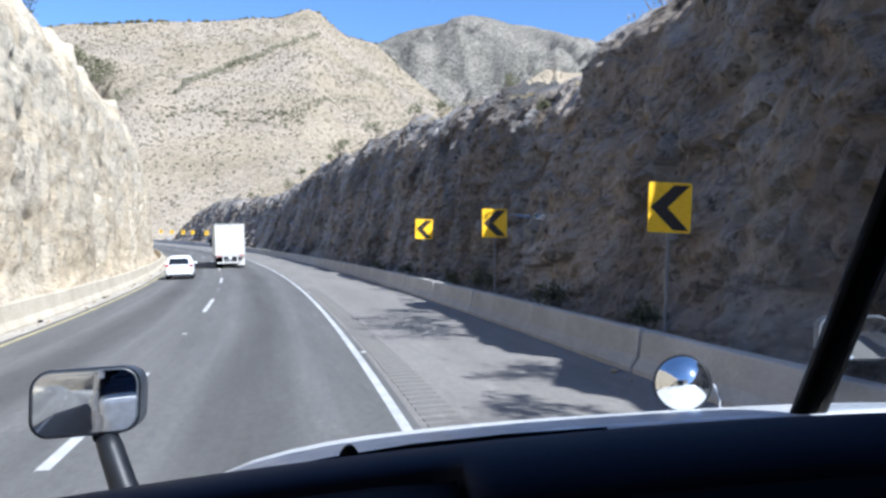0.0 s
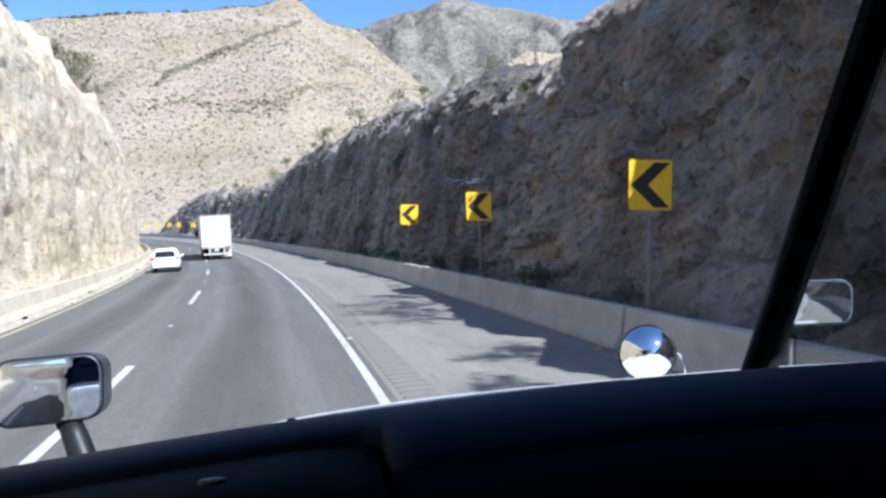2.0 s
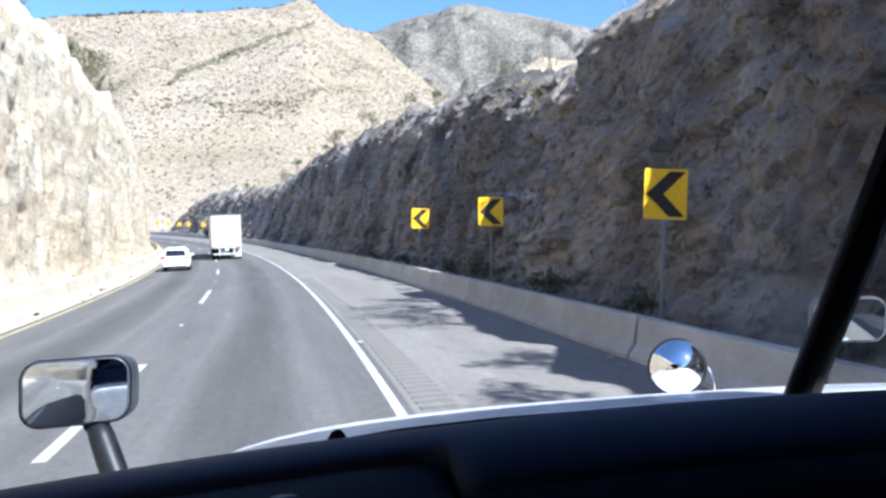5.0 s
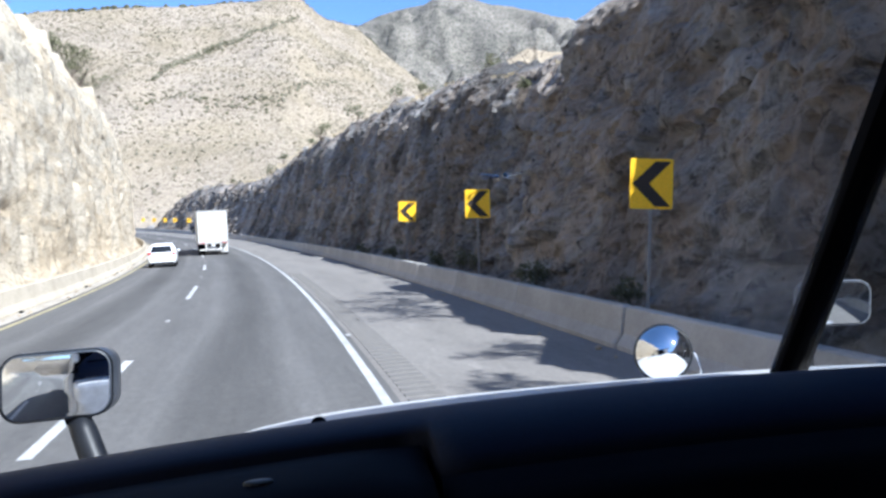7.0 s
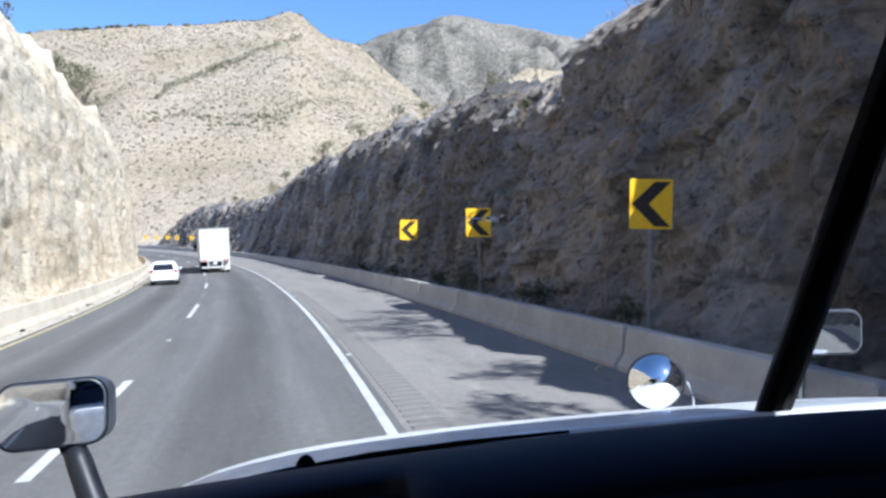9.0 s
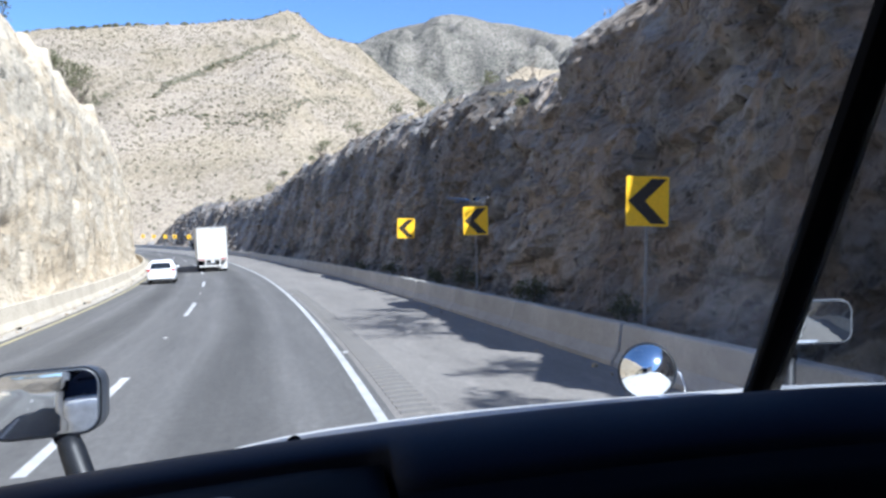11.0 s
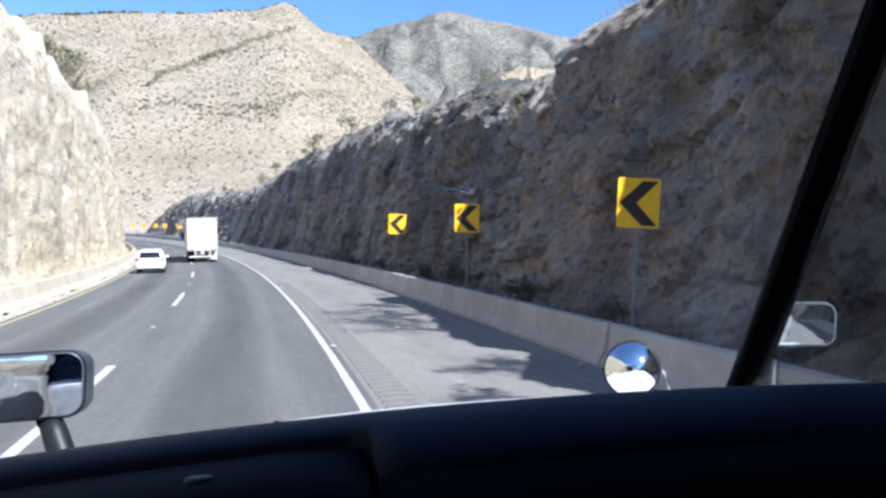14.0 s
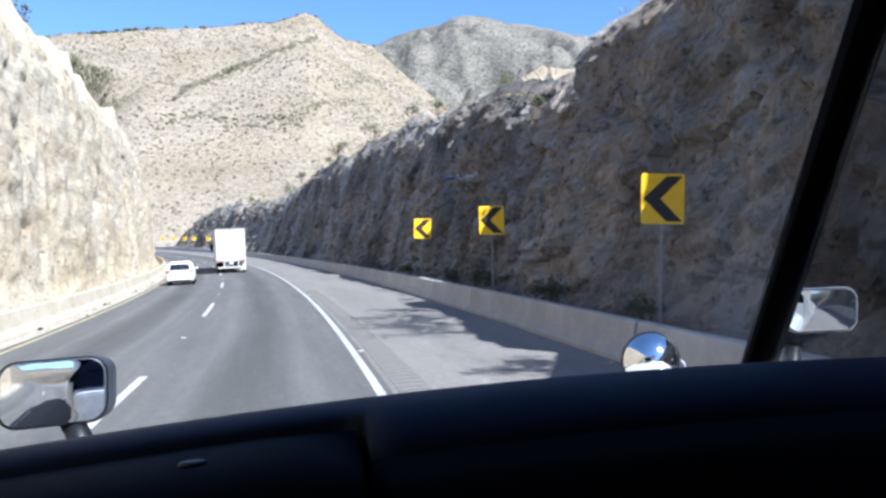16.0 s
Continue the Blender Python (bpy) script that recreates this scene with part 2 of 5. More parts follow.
DARK_GLASS = surface("dark_vehicle_glass", (0.012, 0.014, 0.016), (0.02, 0.022, 0.025), 2, 10, 0.08, spec=0.5, relief=0.0)
RED_LENS = surface("red_lamp_lens", (0.35, 0.015, 0.012), (0.45, 0.02, 0.015), 5, 40, 0.25, relief=0.0)
LEAF = surface("dusty_olive_leaves", (0.065, 0.068, 0.035), (0.13, 0.125, 0.065), 2.5, 20, 0.9, relief=0.0)
SCRUB = surface("grey_green_scrub", (0.14, 0.126, 0.086), (0.235, 0.205, 0.148), 0.3, 3, 0.95, relief=0.0)
TWIG = surface("dry_grey_twigs", (0.13, 0.105, 0.08), (0.22, 0.18, 0.14), 6, 40, 0.9, relief=0.2)
STRAW = surface("dry_straw_grass", (0.30, 0.23, 0.12), (0.46, 0.37, 0.21), 2, 30, 0.9, relief=0.0)


def mirror_material():
    m, nt, b = shader("mirror_glass", 0.02, 1.0, 0.5)
    b.inputs["Base Color"].default_value = (0.86, 0.87, 0.87, 1)
    grime = texture(nt, "noise", 30, 5, 0.6)
    nt.links.new(ramp(nt, grime, [(0.3, grey(0.012)), (0.8, grey(0.06))]), b.inputs["Roughness"])
    return m


def pane_material(name, tint, gloss):
    m = bpy.data.materials.new(name)
    m.use_nodes = True
    nt = m.node_tree
    nt.nodes.remove(nt.nodes["Principled BSDF"])
    clear = nt.nodes.new("ShaderNodeBsdfTransparent")
    clear.inputs[0].default_value = (*tint, 1)
    shine = nt.nodes.new("ShaderNodeBsdfGlossy")
    shine.inputs["Roughness"].default_value = 0.03
    fres = node(nt, "ShaderNodeFresnel", IOR=1.45)
    scale = nt.nodes.new("ShaderNodeMath")
    scale.operation = "MULTIPLY"
    nt.links.new(fres.outputs[0], scale.inputs[0])
    scale.inputs[1].default_value = gloss
    mix = nt.nodes.new("ShaderNodeMixShader")
    nt.links.new(scale.outputs[0], mix.inputs[0])
    nt.links.new(clear.outputs[0], mix.inputs[1])
    nt.links.new(shine.outputs[0], mix.inputs[2])
    nt.links.new(mix.outputs[0], nt.nodes["Material Output"].inputs["Surface"])
    return m


ARM_GREY = surface("grey_mirror_arm", (0.007, 0.008, 0.011), (0.014, 0.016, 0.02), 4, 60, 0.45, 0.1, relief=0.05, depth=0.002)
MIRROR = mirror_material()


def dusty(m, amount):
    """Lays a pale veil over a pane: dust, with reflected haze painted in."""
    nt = m.node_tree
    dust = nt.nodes.new("ShaderNodeBsdfTranslucent")
    dust.inputs[0].default_value = (0.62, 0.61, 0.60, 1)
    mix = nt.nodes.new("ShaderNodeMixShader")
    nt.links.new(amount, mix.inputs[0])
    nt.links.new(nt.nodes["Mix Shader"].outputs[0], mix.inputs[1])
    nt.links.new(dust.outputs[0], mix.inputs[2])
    nt.links.new(mix.outputs[0], nt.nodes["Material Output"].inputs["Surface"])
    return m


def side_glass_material():
    """Smoked glass with an uneven bloom of dust and painted-in haze."""
    m = pane_material("smoked_side_glass", (0.56, 0.59, 0.63), 0.15)
    veil_noise = texture(m.node_tree, "noise", 3.5, 5, 0.6, distortion=0.6)
    return dusty(m, ramp(m.node_tree, veil_noise, [(0.35, grey(0.015)), (0.62, grey(0.05))]))


def windscreen_material():
    """Clear glass with thin road dust and painted-in reflection haze, thickest in the lower corner that the wiper does
    not reach.
    """
    m = pane_material("windscreen_glass", (0.97, 0.98, 0.98), 0.01)
    nt = m.node_tree
    co = nt.nodes.new("ShaderNodeTexCoord")
    apart = nt.nodes.new("ShaderNodeSeparateXYZ")
    nt.links.new(co.outputs["Object"], apart.inputs[0])
    reach = ramp(nt, apart.outputs["X"], [(0.06, grey(0.0)), (0.42, grey(1.0))])
    low = nt.nodes.new("ShaderNodeMapRange")
    low.interpolation_type = "SMOOTHSTEP"
    for k, v in enumerate((2.48, 2.12, 0.0, 1.0)):
        low.inputs[1 + k].default_value = v
    nt.links.new(apart.outputs["Z"], low.inputs[0])
    veil_noise = texture(nt, "noise", 4.5, 5, 0.6, distortion=0.6)
    veil = ramp(nt, veil_noise, [(0.36, grey(0.25)), (0.62, grey(1.0))])
    veil = mixed(nt, veil, reach, 1.0, "MULTIPLY")
    veil = mixed(nt, veil, low.outputs[0], 1.0, "MULTIPLY")
    amount = nt.nodes.new("ShaderNodeMath")
    amount.operation = "MULTIPLY_ADD"
    nt.links.new(veil, amount.inputs[0])
    amount.inputs[1].default_value = 0.14
    amount.inputs[2].default_value = 0.006
    return dusty(m, amount.outputs[0])


CLEAR_PANE = windscreen_material()


def dot_material():
    """Printed black dots with clear glass between them."""
    m = pane_material("printed_dots", (0.97, 0.98, 0.98), 0.01)
    nt = m.node_tree
    clear = nt.nodes["Mix Shader"]
    co = nt.nodes.new("ShaderNodeTexCoord")
    dots = node(nt, "ShaderNodeTexVoronoi", Scale=170.0, Randomness=0.0)
    flat = nt.nodes.new("ShaderNodeMapping")
    flat.inputs["Scale"].default_value = (1, 0, 1)
    nt.links.new(co.outputs["Object"], flat.inputs["Vector"])
    nt.links.new(flat.outputs[0], dots.inputs["Vector"])
    ink = nt.nodes.new("ShaderNodeBsdfDiffuse")
    ink.inputs[0].default_value = (0.01, 0.01, 0.012, 1)
    fac = ramp(nt, dots.outputs["Distance"], [(0.34, grey(1.0)), (0.42, grey(0.0))])
    mix = nt.nodes.new("ShaderNodeMixShader")
    nt.links.new(fac, mix.inputs[0])
    nt.links.new(clear.outputs[0], mix.inputs[1])
    nt.links.new(ink.outputs[0], mix.inputs[2])
    nt.links.new(mix.outputs[0], nt.nodes["Material Output"].inputs["Surface"])
    return m


DOT_BAND = dot_material()
DOOR_PANE = pane_material("door_glass", (0.90, 0.93, 0.92), 1.0)
TINT_PANE = side_glass_material()


# ---------------------------------------------------------------- building helpers
def mesh_of(name, verts, faces, material, smooth=False, mats=None, index=None):
    me = bpy.data.meshes.new(name)
    me.from_pydata([tuple(map(float, v)) for v in verts], [], [tuple(map(int, f)) for f in faces])
    for mt in (mats or [material]):
        me.materials.append(mt)
    if index is not None:
        me.polygons.foreach_set("material_index", np.asarray(index, dtype=np.int32))
    if smooth:
        me.polygons.foreach_set("use_smooth", np.ones(len(me.polygons), dtype=bool))
    me.update()
    return me


def part(name, bm, material, parent, label="", smooth=False):
    """One bmesh as one mesh object under a thing or a part."""
    me = bpy.data.meshes.new(name)
    bmesh.ops.recalc_face_normals(bm, faces=bm.faces)
    bm.to_mesh(me)
    bm.free()
    me.materials.append(material)
    if smooth:
        for p in me.polygons:
            p.use_smooth = True
    ob = new(name, me)
    ob.parent = parent
    if label:
        tagged(ob, label)
    return ob


def thing(name, m, label, category, group="", kind=""):
    ob = new(name)
    ob.empty_display_size = 0.2
    ob.matrix_world = m
    return tagged(ob, label, category, group, kind)


def box(bm, lo, hi, bevel=0.0, segments=2):
    r = bmesh.ops.create_cube(bm, size=1)
    vs = r["verts"]
    for v in vs:
        v.co = Vector([lo[i] + (v.co[i] + 0.5) * (hi[i] - lo[i]) for i in range(3)])
    if bevel:
        es = {e for v in vs for e in v.link_edges}
        bmesh.ops.bevel(bm, geom=list(es), offset=bevel, segments=segments, affect="EDGES", profile=0.6)
    return bm


def boxed(lo, hi, bevel=0.0, segments=2):
    return box(bmesh.new(), lo, hi, bevel, segments)


def tube(bm, points, radii, sides=10, caps=True):
    """A tapered round bar through the points."""
    pts = [Vector(p) for p in points]
    if not isinstance(radii, (list, tuple)):
        radii = [radii] * len(pts)
    rings = []
    for i, (p, r) in enumerate(zip(pts, radii)):
        d = (pts[min(i + 1, len(pts) - 1)] - pts[max(i - 1, 0)]).normalized()
        q = d.to_track_quat("Z", "Y")
        rings.append([bm.verts.new(p + q @ Vector((r * math.cos(a), r * math.sin(a), 0)))
                      for a in [2 * math.pi * k / sides for k in range(sides)]])
    for a, b in zip(rings, rings[1:]):
        for k in range(sides):
            bm.faces.new((a[k], a[(k + 1) % sides], b[(k + 1) % sides], b[k]))
    if caps:
        bm.faces.new(rings[0][::-1])
        bm.faces.new(rings[-1])
    return bm


def prism(bm, outline, y0, y1, bevel=0.0):
    """The outline (x, z) drawn from y0 to y1."""
    a = [bm.verts.new((x, y0, z)) for x, z in outline]
    b = [bm.verts.new((x, y1, z)) for x, z in outline]
    fs = [bm.faces.new(a), bm.faces.new(b[::-1])]
    n = len(outline)
    for i in range(n):
        fs.append(bm.faces.new((a[i], b[i], b[(i + 1) % n], a[(i + 1) % n])))
    if bevel:
        bmesh.ops.bevel(bm, geom=list({e for f in fs for e in f.edges}), offset=bevel, segments=2, affect="EDGES")
    return bm


def loft(bm, sections, closed=True, caps=True):
    """Skin over rows of points, each row as long as the others."""
    rows = [[bm.verts.new(p) for p in sec] for sec in sections]
    n = len(rows[0])
    for a, b in zip(rows, rows[1:]):
        for k in range(n if closed else n - 1):
            bm.faces.new((a[k], a[(k + 1) % n], b[(k + 1) % n], b[k]))
    if closed and caps:
        bm.faces.new(rows[0][::-1])
        bm.faces.new(rows[-1])
    return bm


def rounded(w, h, r, n=5):
    """A rounded rectangle's outline."""
    out = []
    for cx, cz, a0 in ((w / 2 - r, h / 2 - r, 0), (-w / 2 + r, h / 2 - r, 90), (-w / 2 + r, -h / 2 + r, 180), (w / 2 - r, -h / 2 + r, 270)):
        for k in range(n + 1):
            a = radians(a0 + 90 * k / n)
            out.append((cx + r * math.cos(a), cz + r * math.sin(a)))
    return out


# ---------------------------------------------------------------- the road's line
BANK, RISE = 0.0457, 8.49e-05
S_MIN, S_MAX = -120.0, 330.0
TS = np.arange(S_MIN, S_MAX + 0.5, 0.5)


def curve_table():
    c = np.clip(TS, 0, 160)
    k = 2.033e-3 - 1.904e-5 * c + 1.425e-7 * c * c
    th = np.concatenate([[0], np.cumsum((k[1:] + k[:-1]) / 2 * 0.5)])
    x = -np.concatenate([[0], np.cumsum((np.sin(th[1:]) + np.sin(th[:-1])) / 2 * 0.5)])
    y = np.concatenate([[0], np.cumsum((np.cos(th[1:]) + np.cos(th[:-1])) / 2 * 0.5)])
    i0 = int(round(-S_MIN / 0.5))
    t0 = th[i0]
    th = th - t0
    x, y = x - x[i0], y - y[i0]
    ca, sa = math.cos(t0), math.sin(t0)
    return x * ca + y * sa, -x * sa + y * ca, th


TX, TY, TH = curve_table()


def level(x, y):
    """Height of the carriageway's plane."""
    return RISE * (x * x + y * y) + BANK * x


def road(s, o, h=0.0):
    x0, y0, th = np.interp(s, TS, TX), np.interp(s, TS, TY), np.interp(s, TS, TH)
    x, y = x0 + o * math.cos(th), y0 + o * math.sin(th)
    return Vector((x, y, level(x, y) + h))


def heading(s):
    return math.degrees(float(np.interp(s, TS, TH)))


def nearest(x, y):
    """Distance along and offset from the road's line, for arrays."""
    x, y = np.asarray(x, float), np.asarray(y, float)
    best_d, best_i = np.full(x.shape, 1e18), np.zeros(x.shape, int)
    for i in range(0, len(TS), 4):
        d = (x - TX[i]) ** 2 + (y - TY[i]) ** 2
        m = d < best_d
        best_d[m], best_i[m] = d[m], i
    dx, dy = x - TX[best_i], y - TY[best_i]
    c, s = np.cos(TH[best_i]), np.sin(TH[best_i])
    return TS[best_i] - dx * s + dy * c, dx * c + dy * s


def ribbon(name, offsets, s_values, h, material, label, category):
    """A strip of the carriageway between offsets."""
    verts, faces, uvs = [], [], []
    n = len(offsets)
    for s in s_values:
        for o in offsets:
            verts.append(road(s, o, h))
            uvs.append((o, s))
    for i in range(len(s_values) - 1):
        for j in range(n - 1):
            a = i * n + j
            faces.append((a, a + 1, a + n + 1, a + n))
    me = mesh_of(name, verts, faces, material, True)
    lay = me.uv_layers.new(name="UVMap")
    idx = np.empty(len(me.loops), dtype=np.int32)
    me.loops.foreach_get("vertex_index", idx)
    lay.data.foreach_set("uv", np.array(uvs, dtype=np.float32)[idx].ravel())
    return tagged(new(name, me), label, category, kind="structure")


S_ROAD = [S_MIN + 2 * i for i in range(int((S_MAX - S_MIN) / 2) + 1)]
EDGE, DIVIDE, INNER = 1.33, -2.69, -7.0          # edge line, lane line, yellow line
ribbon("road", [-7.25 + i * (1.51 + 7.25) / 8 for i in range(9)], S_ROAD, 0.0, ASPHALT, "two dark grey asphalt lanes with tyre-polished bands", "road")
shoulder = ribbon("shoulder", [1.51 + i * (6.6 - 1.51) / 5 for i in range(6)], S_ROAD, 0.0, SHOULDER, "pale worn asphalt hard shoulder beside the barrier", "road shoulder")
gutter = ribbon("gutter", [-9.4, -8.2, -7.62, -7.25], S_ROAD, 0.012, GUTTER, "pale dusty concrete gutter along the inner barrier", "gutter")
ribbon("edge_line", [EDGE - 0.07, EDGE + 0.07], S_ROAD, 0.005, WHITE_LINE, "continuous white edge line painted on asphalt", "road marking")
ribbon("inner_line", [INNER - 0.08, INNER + 0.08], S_ROAD, 0.005, YELLOW_LINE, "faded continuous yellow line beside the gutter", "road marking")

# lane dashes
for i in range(-5, 13):
    s0 = 9.4 + 20.9 * i
    if s0 < S_MIN + 3:
        continue
    vs, fs = [], []
    for j in range(5):
        for o in (DIVIDE - 0.08, DIVIDE + 0.08):
            vs.append(road(s0 + 6.8 * j / 4, o, 0.005))
    fs = [(2 * j, 2 * j + 1, 2 * j + 3, 2 * j + 2) for j in range(4)]
    ob = new("lane_dash", mesh_of("lane_dash", vs, fs, WHITE_LINE))
    tagged(ob, "white painted dash of the broken lane line", "road marking", "lane dashes", "structure")


# ---------------------------------------------------------------- ground and hills
# ridge tables: bearing in degrees from the road's line, rise per metre out
RIDGE_1 = ((-180, 0.06), (-120, 0.08), (-75, 0.12), (-45, 0.17), (-30, 0.20), (-18.8, 0.224), (-15.2, 0.239), (-9, 0.253), (-5.4, 0.262),
           (-2.4, 0.270), (0, 0.2805), (0.8, 0.2765), (1.5, 0.267), (2.5, 0.2528), (4.6, 0.2438), (6, 0.222), (7.6, 0.1986),
           (9.5, 0.175), (11.9, 0.141), (16, 0.10), (25, 0.06), (45, 0.05), (180, 0.06))
RIDGE_2 = ((-180, 0.07), (-60, 0.10), (-10, 0.16), (2.1, 0.2304), (4.6, 0.2438), (6, 0.256), (7.5, 0.2665), (9.9, 0.2745), (11.3, 0.2815), (12.0, 0.280),
           (13.8, 0.2732), (16.1, 0.2655), (17.6, 0.258), (19.9, 0.2485), (23.3, 0.2272), (35, 0.17), (60, 0.10), (180, 0.07))
CREST_R = ((-120, 9.6), (-20, 9.8), (0, 9.9), (10, 9.9), (15, 9.4), (19, 8.9), (21, 8.7), (23.1, 8.9), (23.7, 7.3), (25.5, 7.55), (30, 7.95), (36, 8.8), (42, 9.6), (52, 10.2), (62, 11.0), (78, 11.4),
           (95, 11.5), (112, 11.4), (124, 10.6), (132, 9.5), (150, 9.5), (175, 9.9), (193, 9.5), (203, 7.8), (210, 4.5), (216, 1.0), (330, 0.6))
CREST_L = ((-120, 11), (0, 13.0), (40, 13.4), (48, 13.4), (58, 13.3), (70, 13.0), (82, 12.3), (92, 11.4), (105, 9.8), (140, 8.5), (165, 6), (180, 1.0), (330, 0.6))


def table(tab, v):
    return np.interp(v, [t[0] for t in tab], [t[1] for t in tab])


def smooth(a, b, v):
    t = np.clip((v - a) / (b - a), 0, 1)
    return t * t * (3 - 2 * t)


def rough(x, y, size, octaves=5, seed=0.0):
    return np.array([noise.fractal((a / size, b / size, seed), 0.9, 2.1, octaves) for a, b in zip(np.ravel(x), np.ravel(y))]).reshape(np.shape(x))


def land(x, y):
    """Height of the land at the given places: cutting, benches above it, the scrub hill and the mountain behind."""
    x, y = np.asarray(x, float), np.asarray(y, float)
    r = np.hypot(x, y)
    az = np.degrees(np.arctan2(x, y))
    s, q = nearest(x, y)
    base = level(np.clip(x, -60, 25), np.clip(y, -110, 260))
    right = table(CREST_R, s) - 0.7
    left = table(CREST_L, s) - 0.7
    cut = np.where(q > 0, right * smooth(9.3, 12.5, q), left * smooth(10.5, 14.0, -q))
    z = base - 0.14 + cut
    far = np.abs(q) - 14
    z = z + np.clip(far, 0, 60) * np.where(q > 0, 0.10, 0.14) * (np.clip(r, 0, 200) / 200) + np.where(far > 0, rough(x, y, 14, 3, 4.0) * 0.6, 0)
    r1 = 430 + 40 * np.sin(np.radians(az * 4)) + 15 * np.sin(np.radians(az * 11))
    rb = 232 + np.where(az > 4, (az - 4) * 5, 0) + np.where(az < -14, (-14 - az) * 0.5, 0)
    rb = np.minimum(rb, r1 - 130)
    h1 = 2.3 + table(RIDGE_1, az) * r1
    t = np.clip((r - rb) / (r1 - rb), 0, 1)
    up = t ** 0.92
    gully = rough(x, y, 120, 6, 1.0)
    small = rough(x, y, 22, 4, 2.0)
    wave = 4 * t * (1 - t)
    z1 = z + (h1 - z) * up + wave * (gully * 9 - 2) + small * 1.3 * smooth(0.02, 0.2, t)
    # ledges of harder beds
    bed = z1 + 0.16 * x - 0.05 * y
    z1 = z1 + wave * 1.3 * np.sin(bed * 0.23)
    fall = np.clip((r - r1) / 260, 0, 1)
    z1 = np.where(r > r1, h1 * (1 - 0.55 * smooth(0, 1, fall)) + small * 1.2, z1)
    r2 = 1500 + 120 * np.sin(np.radians(az * 6 + 40))
    h2 = 2.3 + table(RIDGE_2, az) * r2
    t2 = np.clip((r - r1 - 200) / (r2 - r1 - 200), 0, 1)
    big = 0.75 - 1.7 * np.abs(rough(x + 60 * rough(x, y, 300, 3, 8.0), y, 340, 6, 3.0))
    slant = az + (r - 1000) / 1000 * 16
    spur = 0.45 - np.abs(rough(slant * 26, r * 0.11, 105, 5, 12.0))
    z2 = z1 + (h2 - z1) * t2 ** 0.95 + 4 * t2 * (1 - t2) * (big * 85 - 45) + (0.35 - np.abs(rough(x, y, 130, 5, 6.0))) * 34 * smooth(0.05, 0.3, t2) * smooth(1.02, 0.85, t2) + (spur * 46 - 14) * smooth(0.05, 0.3, t2) * smooth(1.0, 0.86, t2)
    z2 = np.where(r > r2, h2 * np.clip(1 - (r - r2) / 3200, 0.15, 1), z2)
    return np.where(r > r1, z2, z1)


def ground_sheet():
    az = np.concatenate([np.arange(-180, -46, 4.0), np.arange(-46, 38, 0.22), np.arange(38, 180, 4.0)])
    rr = np.concatenate([np.arange(5, 235, 1.5), np.arange(235, 470, 2.6), 470 * 1.0125 ** np.arange(0, 106), 1775 * 1.05 ** np.arange(0, 20)])
    A, R = np.meshgrid(np.radians(az), rr, indexing="ij")
    X, Y = R * np.sin(A), R * np.cos(A)
    Z = land(X, Y)
    n, m = A.shape
    verts = np.stack([X, Y, Z], -1).reshape(-1, 3)
    i, j = np.meshgrid(np.arange(n), np.arange(m - 1), indexing="ij")
    i2 = (i + 1) % n
    faces = np.stack([i * m + j, i2 * m + j, i2 * m + j + 1, i * m + j + 1], -1).reshape(-1, 4)
    verts = np.vstack([verts, [[0, 0, level(0, 0) - 0.14]]])
    hub = [(len(verts) - 1, ((a + 1) % n) * m, a * m) for a in range(n)]
    beyond = np.concatenate([(np.tile(rr[:-1], n) > 620).astype(int), np.zeros(n, int)])
    me = mesh_of("ground", verts, list(map(tuple, faces)) + hub, HILL, True, [HILL, MOUNTAIN], beyond)
    tagged(new("ground", me), "dry tan hills and mountain covered in sparse scrub", "hillside", kind="structure")


ground_sheet()


